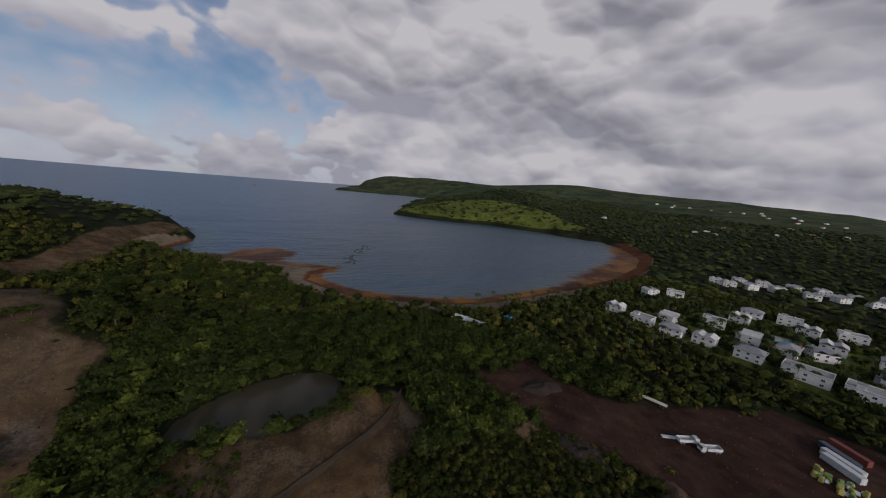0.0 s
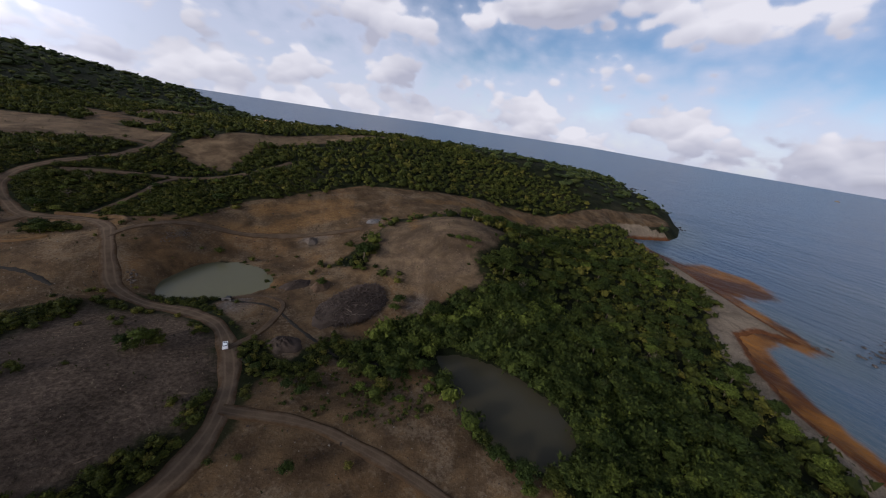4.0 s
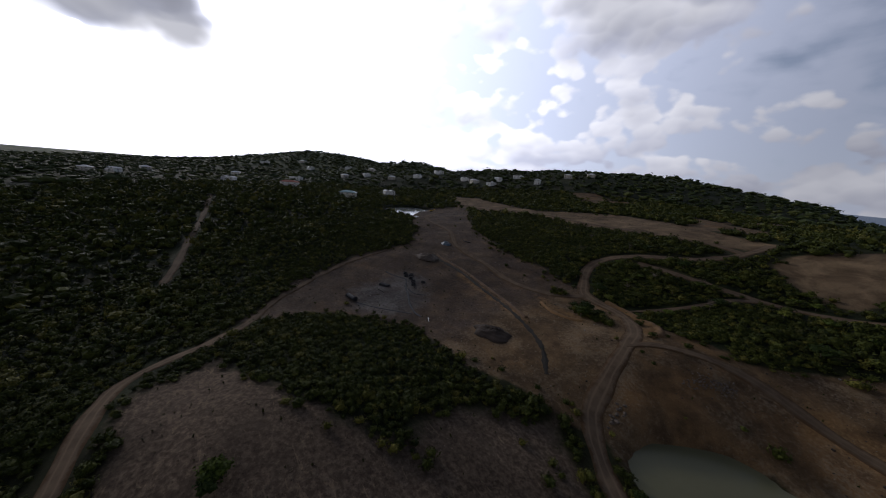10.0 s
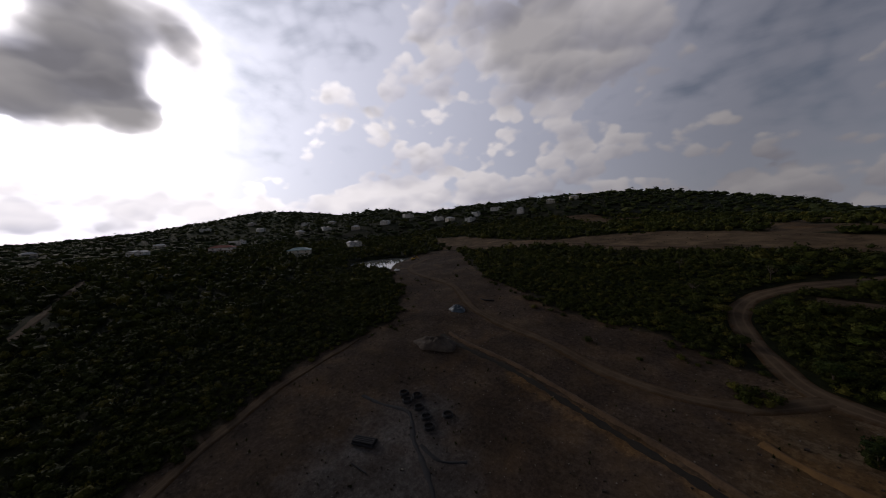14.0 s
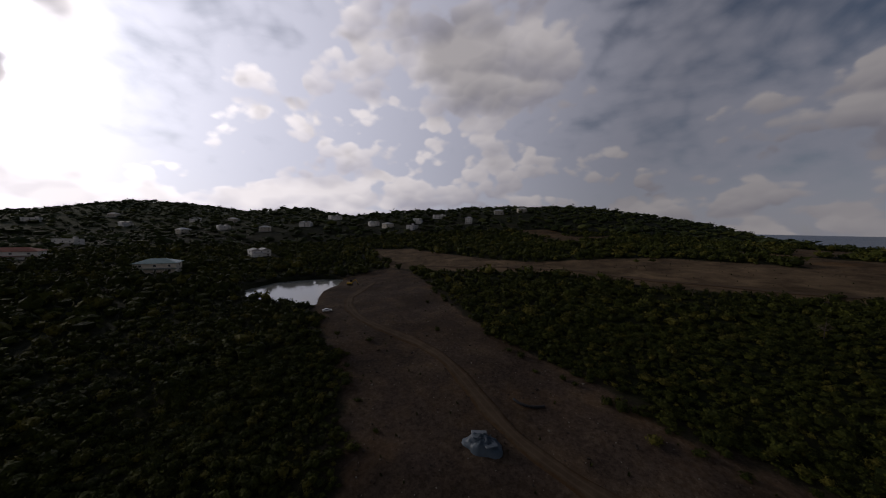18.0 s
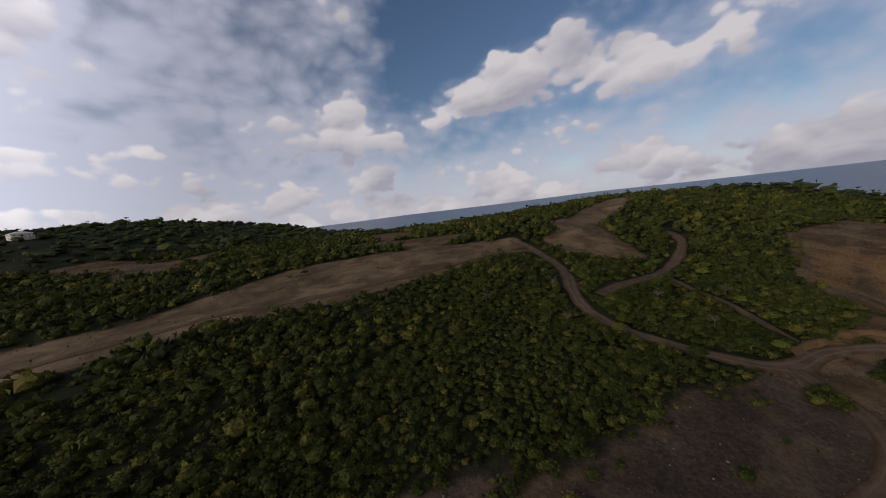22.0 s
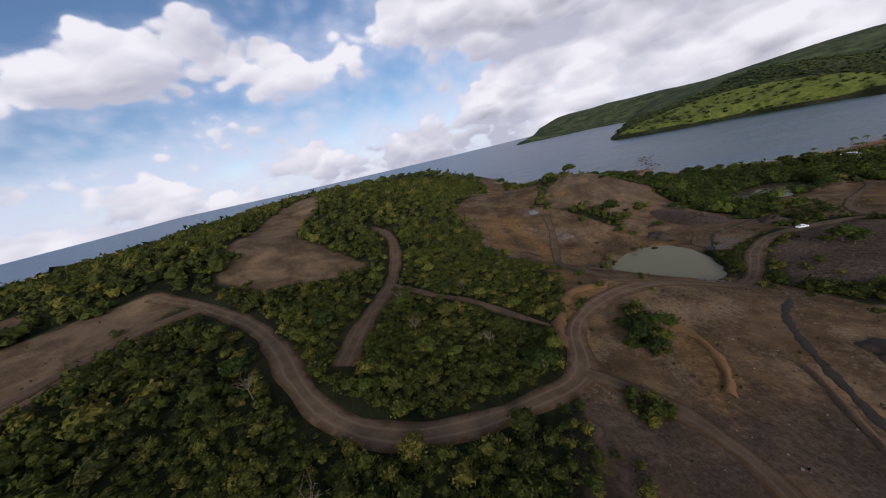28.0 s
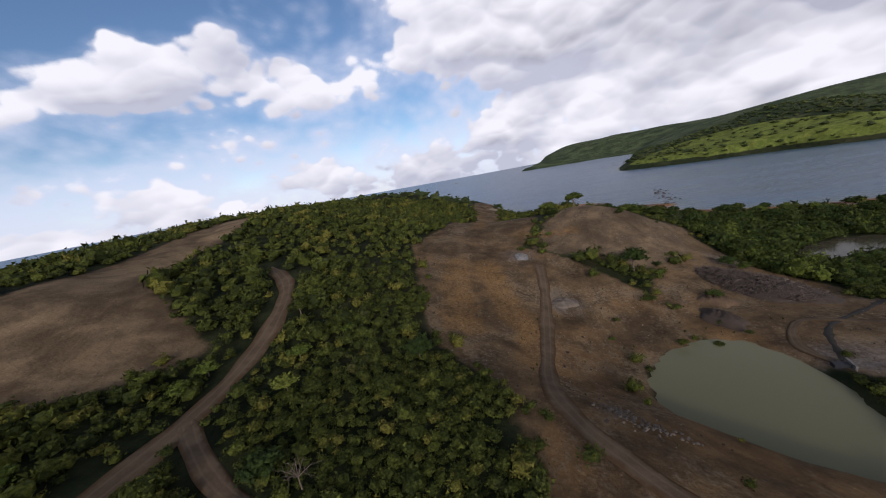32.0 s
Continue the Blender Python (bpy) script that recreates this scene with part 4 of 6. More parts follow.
M_DITCH = plain("damp_earth", (0.018, 0.014, 0.009), 0.98, vary=0.4, size=2.0, bump=0.1)
M_TIMBER = plain("grey_timber", (0.085, 0.068, 0.05), 0.9, vary=0.4)
M_BARK = plain("bark", (0.10, 0.075, 0.055), 0.95, vary=0.4, bump=0.03)
M_DEAD = plain("dead_wood", (0.078, 0.056, 0.043), 0.95, vary=0.4)
M_ROCK = plain("rock", (0.078, 0.060, 0.045), 0.95, vary=0.45, bump=0.06)
M_WET_ROCK = plain("shore_rock", (0.055, 0.046, 0.040), 0.6, vary=0.45, bump=0.08)
M_RUST = plain("rust_red_paint", (0.17, 0.045, 0.03), 0.7, vary=0.35)
M_CONT_WHITE = plain("white_container_paint", (0.50, 0.50, 0.48), 0.6, vary=0.3)
M_TARP_BLUE = plain("blue_tarp", (0.045, 0.065, 0.085), 0.5, vary=0.3)
M_TARP_PALE = plain("pale_tarp", (0.12, 0.14, 0.155), 0.5, vary=0.3)
M_POOL = plain("pool_water", (0.03, 0.30, 0.42), 0.08, vary=0.2)
M_ORANGE = plain("orange_paving", (0.36, 0.17, 0.07), 0.9, vary=0.25)
M_YELLOW = plain("yellow_machine_paint", (0.42, 0.26, 0.02), 0.45, vary=0.25)
M_SOIL = plain("heaped_earth", (0.082, 0.050, 0.027), 0.98, vary=0.45, size=3.0, bump=0.25)
M_SOIL_DARK = plain("dark_earth", (0.038, 0.026, 0.018), 0.98, vary=0.45, size=2.0, bump=0.2)
M_PALE_HEAP = plain("pale_rubble", (0.17, 0.155, 0.14), 0.95, vary=0.5, size=0.8, bump=0.2)
M_WET = plain("wet_mud", (0.016, 0.016, 0.018), 0.85, vary=0.4)
M_STRAW = plain("dry_grass", (0.13, 0.10, 0.06), 0.95, vary=0.4)
M_PALM = foliage("palm_leaves", (0.040, 0.060, 0.018), (0.090, 0.110, 0.035), (0.12, 0.12, 0.04))


# ------------------------------------------------------------------ houses
def window(house, x, y, z, wide, tall, turn, panes=2):
    """A framed window that stands a little proud of the wall; turn 0 faces -y."""
    f = bmesh.new()
    box(f, (wide + 0.24, 0.10, 0.12), (0, -0.05, -0.12))
    box(f, (wide + 0.24, 0.10, 0.12), (0, -0.05, tall))
    for sx in (-1, 1):
        box(f, (0.12, 0.10, tall), (sx * (wide / 2 + 0.06), -0.05, 0))
    fr = part("window", f, M_FRAME, house)
    fr.matrix_basis = pose(x, y, z, 0, 0, turn)
    for i in range(panes):
        wpane = wide / panes
        part("pane", block((wpane - 0.06, 0.05, tall), (-wide / 2 + wpane * (i + 0.5), -0.02, 0)), M_GLASS, fr)


def villa(place, turn, label, wall=M_WHITE, roof=M_PALE_ROOF, wide=13.0, deep=10.0, storeys=2, kind="gables", group=""):
    h = thing("house", place, turn, label, "house", group)
    tall = 3.0 * storeys
    foot = 1.6
    part("wall", block((wide, deep, tall + foot), (0, 0, -foot), bevel=0.05), wall, h)
    if kind == "gables":
        for sx in (-1, 1):
            part("roof", gable(deep, wide / 2, 1.9, (sx * wide / 4, 0, tall), 90, 0.45), roof, h)
        part("wing", block((wide * 0.45, 3.4, tall * 0.55 + foot), (-wide * 0.22, -deep / 2 - 1.6, -foot), bevel=0.05), wall, h)
        part("roof", gable(wide * 0.45, 3.4, 1.1, (-wide * 0.22, -deep / 2 - 1.7, tall * 0.55), 0, 0.35), roof, h)
    elif kind == "hip":
        part("roof", gable(wide, deep, 2.6, (0, 0, tall), 0, 0.9, hip=deep * 0.55), roof, h)
        part("veranda_roof", block((wide + 1.8, 2.4, 0.18), (0, -deep / 2 - 1.2, 2.7)), roof, h)
        for i in range(5):
            part("column", block((0.28, 0.28, 2.7 + foot), (-wide / 2 + wide * i / 4, -deep / 2 - 2.1, -foot)), M_FRAME, h)
        part("veranda_floor", block((wide + 1.8, 2.4, 0.25 + foot), (0, -deep / 2 - 1.2, -foot)), M_CONCRETE, h)
    else:
        part("roof", block((wide + 0.2, deep + 0.2, 0.25), (0, 0, tall)), roof, h)
        rim = bmesh.new()
        for sx, sy, lx, ly in ((0, -1, wide + 0.3, 0.25), (0, 1, wide + 0.3, 0.25), (-1, 0, 0.25, deep - 0.2), (1, 0, 0.25, deep - 0.2)):
            box(rim, (lx, ly, 0.7), (sx * wide / 2, sy * deep / 2, tall + 0.25))
        part("parapet", rim, wall, h)
        part("stair_head", block((3.2, 3.0, 2.3), (wide * 0.25, deep * 0.2, tall + 0.25), bevel=0.04), wall, h)
        part("stair_roof", gable(3.2, 3.0, 0.8, (wide * 0.25, deep * 0.2, tall + 2.55), 0, 0.3), M_GREY_ROOF, h)
    for s in range(storeys):
        for i in range(3):
            wx = -wide / 2 + wide * (i + 0.5) / 3
            if kind == "gables" and i == 0 and s == 0:
                continue
            window(h, wx, -deep / 2, 3.0 * s + 0.9, 1.5, 1.3, 0)
            window(h, wx, deep / 2, 3.0 * s + 0.9, 1.5, 1.3, 180)
        for sx, tn in ((-1, -90), (1, 90)):
            window(h, sx * wide / 2, 0, 3.0 * s + 0.9, 1.4, 1.3, tn)
    part("door", block((1.1, 0.1, 2.1), (wide * 0.34, -deep / 2 - 0.05, 0), bevel=0.02), M_TIMBER, h)
    if storeys > 1:
        b = part("balcony", block((wide * 0.4, 1.5, 0.2), (wide * 0.24, -deep / 2 - 0.75, 2.9)), M_CONCRETE, h)
        rail = bmesh.new()
        box(rail, (wide * 0.4, 0.06, 0.06), (wide * 0.24, -deep / 2 - 1.45, 4.0))
        for i in range(9):
            box(rail, (0.05, 0.05, 0.9), (wide * 0.24 + wide * 0.4 * (i / 8 - 0.5) * 0.98, -deep / 2 - 1.45, 3.1))
        part("railing", rail, M_FRAME, b)
    return h


def cottage(place, turn, label, wall, roof, wide=10.0, deep=8.0, group=""):
    """A house far off: walls, hipped roof, door and a few windows."""
    h = thing("house", place, turn, label, "house", group)
    part("wall", block((wide, deep, 5.2), (0, 0, -2.0), bevel=0.05), wall, h)
    part("roof", gable(wide, deep, 2.0, (0, 0, 3.2), 0, 0.6, hip=deep * 0.45), roof, h)
    for i in range(3):
        window(h, -wide / 2 + wide * (i + 0.5) / 3, -deep / 2, 0.9, 1.4, 1.3, 0, 1)
    part("door", block((1.0, 0.1, 2.1), (wide * 0.42, -deep / 2 - 0.05, 0)), M_TIMBER, h)
    return h


def settle(h, x, y, turn, dz=0.0):
    return copy_thing(h, pose(*on(x, y, dz), 0, 0, turn))


# the resort by the bay
RES = "white villas of the resort"
v1 = villa(on(111, -213), 15, "white plastered villa with twin pale gables among palms", group=RES)
v2 = villa(on(84, -209), 12, "white flat-roofed villa with a roof terrace and parapet", kind="flat", roof=M_CONCRETE, wide=15, deep=11, group=RES)
v3 = villa(on(62, -210), 14, "pale villa with a grey hipped roof and veranda", kind="hip", roof=M_GREY_ROOF, wide=14, deep=10, group=RES)
for k, (hx, hy, tn) in enumerate([(44, -217, 12), (21, -222, 10), (80, -237, 100), (62, -267, 20), (59, -301, 12), (62, -329, 15), (34, -257, 105), (41, -341, 15),
                                  (25, -325, 10), (14, -256, 98), (3, -273, 40), (7, -345, 20), (5, -299, 14), (-18, -338, 100), (-22, -300, 12), (121, -318, 30), (134, -297, 70), (-28, -264, 98)]):
    settle((v1, v3, v1, v2)[k % 4], hx, hy, tn)
v4 = villa(on(-4, -225), 10, "large white three-bay villa with roof terraces and long windows", kind="flat", roof=M_CONCRETE, wide=20, deep=12, group=RES)
settle(v4, -28, -229, 8)
t1 = villa(on(-54, -232), 8, "white terraced house with stepped pale gables", wide=16, deep=11, storeys=3, group="terrace of the resort")
for k in range(4):
    settle(t1, -52 - 1.5 * k, -248 - 17 * k, 8)
far_row = villa(on(147, -452), 30, "white gabled villa below the wooded slope", wide=13, deep=10, group="far row of villas")
for k, (hx, hy) in enumerate([(133, -454), (137, -487), (117, -466), (120, -505), (100, -488), (95, -520), (72, -495), (76, -537), (56, -517), (51, -543), (34, -533),
                              (32, -572), (10, -545), (11, -594), (-12, -560), (-32, -580)]):
    settle(far_row, hx, hy, 30 + 17 * (k % 3))
part("water", block((16, 9, 0.5), (0, 0, 0.1), 0), M_POOL, (pl := thing("swimming_pool", on(27, -285), 20, "turquoise swimming pool with an orange paved terrace", "pool")))
pv = bmesh.new()
for sx, sy, lx, ly in ((0, -6.5, 24, 4), (0, 6.5, 24, 4), (-10, 0, 4, 9), (10, 0, 4, 9)):
    box(pv, (lx, ly, 0.7), (sx, sy, 0))
part("terrace", pv, M_ORANGE, pl)

# houses on the ridge
RIDGE = "houses along the ridge"
villa(on(-469, 247), 60, "large cream house with a green hipped roof on columns", M_CREAM, M_GREEN_ROOF, 22, 14, 2, "hip", RIDGE)
villa(on(-587, 197), 65, "white house with a red tiled roof and arched veranda", M_WHITE, M_RED_ROOF, 26, 13, 2, "hip", RIDGE)
r1 = villa(on(-554, 701), 40, "long white hillside house with a flat roof", M_WHITE, M_CONCRETE, 24, 11, 2, "flat", RIDGE)
r2 = villa(on(-446, 741), 30, "cream hillside house with a pale hipped roof", M_CREAM, M_PALE_ROOF, 16, 12, 2, "hip", RIDGE)
r3 = villa(on(-463, 658), 20, "tall narrow white house on the slope", M_WHITE, M_GREY_ROOF, 11, 10, 3, "hip", RIDGE)
r4 = villa(on(-732, 598), 50, "white hillside house with twin gables", M_WHITE, M_PALE_ROOF, 18, 12, 2, "gables", RIDGE)
for k, (hx, hy) in enumerate(RIDGE_SPOTS[6:]):
    settle((r2, r4, r2, r1, r4)[k % 5], hx, hy, 35 + 23 * (k % 4))

# scattered houses over the southern slopes
c1 = cottage(on(659, -871), 20, "small white house on the green slope", M_WHITE, M_PALE_ROOF, 13, 9, "houses on the southern slopes")
c2 = cottage(on(654, -1122), 30, "small cream house with a red roof on the slope", M_CREAM, M_RED_ROOF, 12, 9, "houses on the southern slopes")
for k, (hx, hy) in enumerate([(468, -1020), (471, -1086), (474, -1186), (359, -1216), (406, -1443), (326, -1342), (1051, -1764), (951, -1727), (738, -1811), (689, -1810),
                              (606, -1779), (453, -1636), (411, -1742), (980, -1800), (560, -1700), (640, -1850), (520, -1800), (380, -1600), (350, -1690), (430, -1050),
                              (300, -1300), (270, -1380), (900, -1790), (820, -1820), (480, -1740)]):
    settle((c1, c1, c2)[k % 3], hx, hy, 20 + 31 * (k % 5))
# small settlement on the northern ridge
s1 = cottage(on(40, 590), 10, "small shed with a rusty ochre roof", M_CREAM, plain("ochre_roof", (0.34, 0.20, 0.06), 0.8), 7, 6, "northern settlement")
for k, (hx, hy) in enumerate([(52, 596), (63, 588), (74, 600), (84, 592), (30, 600), (96, 604), (58, 610), (78, 615), (20, 592), (108, 598)]):
    settle((s1, c1, s1)[k % 3], hx, hy, 40 * k)

# beach houses
bh = thing("beach_house", on(128, -66), 35, "beach house with a red front and a patched white roof", "house")
part("wall", block((9, 7, 4.0), (0, 0, -0.8), bevel=0.04), M_RUST, bh)
part("roof", gable(9, 7, 1.5, (0, 0, 3.2), 0, 0.5), M_CONT_WHITE, bh)
part("porch", block((9, 2.5, 0.3), (0, -4.7, 2.5)), M_GREEN_ROOF, bh)
for sx in (-4, 0, 4):
    part("post", block((0.16, 0.16, 3.3), (sx, -5.7, -0.8)), M_TIMBER, bh)
window(bh, -2.4, -3.5, 1.0, 1.3, 1.2, 0)
window(bh, 2.4, -3.5, 1.0, 1.3, 1.2, 0)
shed = thing("beach_shed", on(118, -73), 30, "long shed with a bright white metal roof", "shed")
part("wall", block((12, 6, 3.4), (0, 0, -0.8), bevel=0.03), M_WHITE, shed)
part("roof", gable(12, 6, 0.8, (0, 0, 2.6), 0, 0.6), M_CONT_WHITE, shed)
part("door", block((2.4, 0.1, 2.2), (1, -3.05, 0)), M_TIMBER, shed)
cn = thing("canopy_tent", on(120, -104), 20, "bright blue beach canopy on poles", "tent")
part("cover", gable(6, 5, 1.1, (0, 0, 2.3), 0, 0.2, hip=2.4, thick=0.05), plain("canopy_blue", (0.02, 0.20, 0.36), 0.6), cn)
for sx in (-2.8, 2.8):
    for sy in (-2.3, 2.3):
        part("pole", tube(bmesh.new(), (sx, sy, -0.4), (sx, sy, 2.4), 0.05), M_STEEL, cn)


# ------------------------------------------------------------------ vehicles
def wheel(car, x, y, r, wide):
    t = part("tyre", tube(bmesh.new(), (0, -wide / 2, 0), (0, wide / 2, 0), r, n=18), M_RUBBER, car)
    t.matrix_basis = pose(x, y, r)
    part("rim", tube(bmesh.new(), (0, -wide / 2 - 0.01, 0), (0, wide / 2 + 0.01, 0), r * 0.58, n=14), M_STEEL, t)


def shell(profile, wide, tuck=0.88, bevel=0.05):
    """A body swept across its width from a side outline; its upper part is drawn in."""
    bm = bmesh.new()
    zmax = max(z for _, z in profile)
    zmid = 0.55 * zmax
    rings = []
    for s in (-1, 1):
        rings.append([bm.verts.new((x, s * wide / 2 * (1 if z < zmid else tuck), z)) for x, z in profile])
    n = len(profile)
    for i in range(n):
        bm.faces.new((rings[0][i], rings[0][(i + 1) % n], rings[1][(i + 1) % n], rings[1][i]))
    bm.faces.new(rings[0][::-1])
    bm.faces.new(rings[1])
    bmesh.ops.bevel(bm, geom=bm.edges[:], offset=bevel, segments=2, affect="EDGES")
    return bm


def light_pair(car, x, wide, z, mat, name):
    for s in (-1, 1):
        part(name, block((0.08, 0.34, 0.16), (x, s * wide * 0.36, z), bevel=0.02), mat, car)


M_LAMP = plain("lamp_glass", (0.7, 0.7, 0.68), 0.1)
M_TAIL = plain("tail_lamp", (0.35, 0.02, 0.02), 0.15)


def pickup(place, turn):
    c = thing("pickup_truck", place, turn, "dark blue double-cab pickup on the dirt track", "pickup")
    part("body", shell([(-2.6, 0.45), (2.55, 0.45), (2.6, 0.85), (2.45, 1.05), (1.3, 1.12), (-2.6, 1.12)], 1.85, 0.96), M_BLUE_CAR, c)
    part("cab", shell([(-0.75, 1.10), (1.35, 1.10), (0.75, 1.72), (-0.6, 1.76)], 1.70, 0.86), M_BLUE_CAR, c)
    part("windscreen", block((0.06, 1.30, 0.52), (1.10, 0, 1.16), taper=0.9), M_GLASS, c)
    for s in (-1, 1):
        part("side_window", block((1.45, 0.05, 0.36), (0.22, s * 0.80, 1.26), taper=0.85), M_GLASS, c)
    part("load_bed", block((1.65, 1.50, 0.05), (-1.72, 0, 1.14)), M_DARK, c)
    for x in (-1.55, 1.55):
        for s in (-0.82, 0.82):
            wheel(c, x, s, 0.39, 0.26)
    light_pair(c, 2.58, 1.85, 0.80, M_LAMP, "headlight")
    light_pair(c, -2.60, 1.85, 0.80, M_TAIL, "tail_light")
    part("bumper", block((0.14, 1.7, 0.2), (2.62, 0, 0.45), bevel=0.03), M_DARK, c)
    return c


def sedan(place, turn):
    c = thing("car", place, turn, "small white car on the dirt road", "car")
    part("body", shell([(-2.1, 0.35), (2.1, 0.35), (2.15, 0.65), (1.9, 0.88), (0.9, 0.98), (-1.6, 1.0), (-2.12, 0.9)], 1.72, 0.95), M_WHITE_CAR, c)
    part("roof", shell([(-1.35, 0.96), (1.0, 0.96), (0.35, 1.42), (-0.85, 1.45)], 1.52, 0.86), M_WHITE_CAR, c)
    part("windscreen", block((0.06, 1.2, 0.4), (0.80, 0, 1.0), taper=0.9), M_GLASS, c)
    part("rear_window", block((0.06, 1.2, 0.36), (-1.18, 0, 1.02), taper=0.9), M_GLASS, c)
    for s in (-1, 1):
        part("side_window", block((1.5, 0.05, 0.28), (-0.2, s * 0.735, 1.06), taper=0.85), M_GLASS, c)
    for x in (-1.3, 1.3):
        for s in (-0.76, 0.76):
            wheel(c, x, s, 0.31, 0.2)
    light_pair(c, 2.12, 1.7, 0.62, M_LAMP, "headlight")
    light_pair(c, -2.12, 1.7, 0.68, M_TAIL, "tail_light")
    return c


def lorry(place, turn, label):
    c = thing("lorry", place, turn, label, "lorry")
    part("chassis", block((8.4, 0.9, 0.35), (0, 0, 0.7)), M_DARK, c)
    part("cab", shell([(2.3, 0.7), (4.2, 0.7), (4.25, 1.7), (3.95, 2.8), (2.3, 2.85)], 2.35, 0.96), M_CONT_WHITE, c)
    part("windscreen", block((0.06, 2.0, 0.8), (4.16, 0, 1.75), taper=0.92), M_GLASS, c)
    tub = bmesh.new()
    box(tub, (5.8, 2.4, 0.15), (-1.1, 0, 1.1))
    for s in (-1, 1):
        box(tub, (5.8, 0.12, 1.2), (-1.1, s * 1.2, 1.1))
    for s in (-4.0, 1.8):
        box(tub, (0.12, 2.3, 1.2), (s, 0, 1.1))
    part("tipper_body", tub, M_CONT_WHITE, c)
    for x in (-3.1, -1.9, 3.1):
        for s in (-1.0, 1.0):
            wheel(c, x, s, 0.5, 0.34)
    light_pair(c, 4.25, 2.3, 0.95, M_LAMP, "headlight")
    return c


def container(place, turn, mat, label, long=12.2):
    c = thing("shipping_container", place, turn, label, "container", "containers in the yard")
    bm = block((long, 2.44, 2.55), (0, 0, 0.05))
    part("body", bm, mat, c)
    ribs = bmesh.new()
    n = int(long / 0.55)
    for i in range(n):
        for s in (-1, 1):
            box(ribs, (0.24, 0.05, 2.25), (-long / 2 + long * (i + 0.5) / n, s * 1.235, 0.2))
    part("corrugation", ribs, mat, c)
    for s in (-1, 1):
        part("door", block((0.05, 1.15, 2.35), (long / 2 + 0.03, s * 0.6, 0.12)), mat, c)
    for sx in (-1, 1):
        for sy in (-1, 1):
            part("corner_post", block((0.17, 0.17, 2.62), (sx * (long / 2 - 0.06), sy * 1.18, 0)), mat, c)
    return c


def excavator(place, turn):
    c = thing("excavator", place, turn, "dark excavator parked beside the reservoir", "excavator")
    for s in (-1, 1):
        part("track", shell([(-1.8, 0.15), (-1.5, 0), (1.5, 0), (1.8, 0.15), (1.8, 0.6), (1.5, 0.85), (-1.5, 0.85), (-1.8, 0.6)], 0.6, 1.0, 0.04), M_DARK, c).matrix_basis = pose(0, s * 1.05, 0)
    part("house", block((3.0, 2.5, 1.1), (-0.4, 0, 0.95), bevel=0.12), M_YELLOW, c)
    cab = part("cab", block((1.4, 1.0, 1.5), (0.5, 0.7, 2.0), taper=0.9, bevel=0.06), M_DARK, c)
    part("window", block((0.05, 0.8, 0.9), (1.22, 0.7, 2.3)), M_GLASS, cab)
    part("boom", tube(bmesh.new(), (0.8, -0.2, 1.6), (3.6, -0.2, 3.8), 0.3, 0.22, 6), M_YELLOW, c)
    part("stick", tube(bmesh.new(), (3.6, -0.2, 3.8), (5.2, -0.2, 1.4), 0.22, 0.16, 6), M_YELLOW, c)
    part("bucket", block((0.9, 1.0, 0.8), (5.1, -0.2, 0.5), taper=0.6, bevel=0.05), M_DARK, c)
    return c


pickup(on(-46, 60, 0.28), 196)
sedan(on(-22.6, 114, 0.28), 88)
car2 = sedan(on(-319, 267, 0.1), 60)
tagged(car2, "white car parked at the edge of the reservoir")
excavator(on(-361, 316), 40)
lorry(on(-15, -101), 65, "white tipper lorry parked on the red clay yard")
lorry(on(-9, -97), 245, "dusty white lorry beside the tipper")
tr = thing("flatbed_trailer", on(13, -110), 20, "long flatbed trailer loaded with pale pipes", "trailer")
part("deck", block((12, 2.4, 0.3), (0, 0, 1.0)), M_TIMBER, tr)
for k in range(6):
    part("pipe", tube(bmesh.new(), (-5.8, -0.95 + 0.38 * k, 1.5), (5.8, -0.95 + 0.38 * k, 1.5), 0.18), M_CREAM, tr)
for wx in (-4.6, -3.4, 4.6):
    for s in (-1, 1):
        wheel(tr, wx, s, 0.48, 0.3)
sl = thing("white_slab", on(-5, -94), 60, "pale concrete slab lying on red clay", "slab")
part("slab", block((8, 1.6, 0.35), (0, 0, 0), bevel=0.04), M_CONT_WHITE, sl)
for k, (cx, cy, mat, lab) in enumerate([(-39, -141, M_CONT_WHITE, "long white shipping container in a row"), (-38, -145, M_CONT_WHITE, "white shipping container with grey streaks"),
                                        (-36, -149, M_TARP_BLUE, "grey-blue shipping container in a row"), (-37, -156, M_RUST, "rust-red shipping container behind the white ones"),
                                        (-51, -162, M_RUST, "rust-red shipping container at the yard's end"), (-66, -162, M_CONT_WHITE, "white container along the fence")]):
    container(on(cx, cy), 157 + 4 * (k % 2), mat, lab)
pad = thing("concrete_pad", on(-66, -128, -0.2), 70, "wide grey concrete yard slab", "slab")
part("slab", block((44, 34, 0.45), (0, 0, 0), bevel=0.05), M_CONCRETE, pad)
shd = thing("black_shade_roof", on(-52, -104), 68, "long low black shade roof beside the slab", "shed")
part("roof", gable(22, 6, 0.7, (0, 0, 2.6), 0, 0.2), M_DARK, shd)
for i in range(5):
    for s in (-2.8, 2.8):
        part("post", block((0.14, 0.14, 2.9), (-10.5 + 5.25 * i, s, -0.2)), M_TIMBER, shd)
bags = [plain("sack_%s" % n, c, 0.7) for n, c in (("white", (0.55, 0.55, 0.52)), ("green", (0.16, 0.24, 0.06)), ("yellow", (0.34, 0.30, 0.08)))]
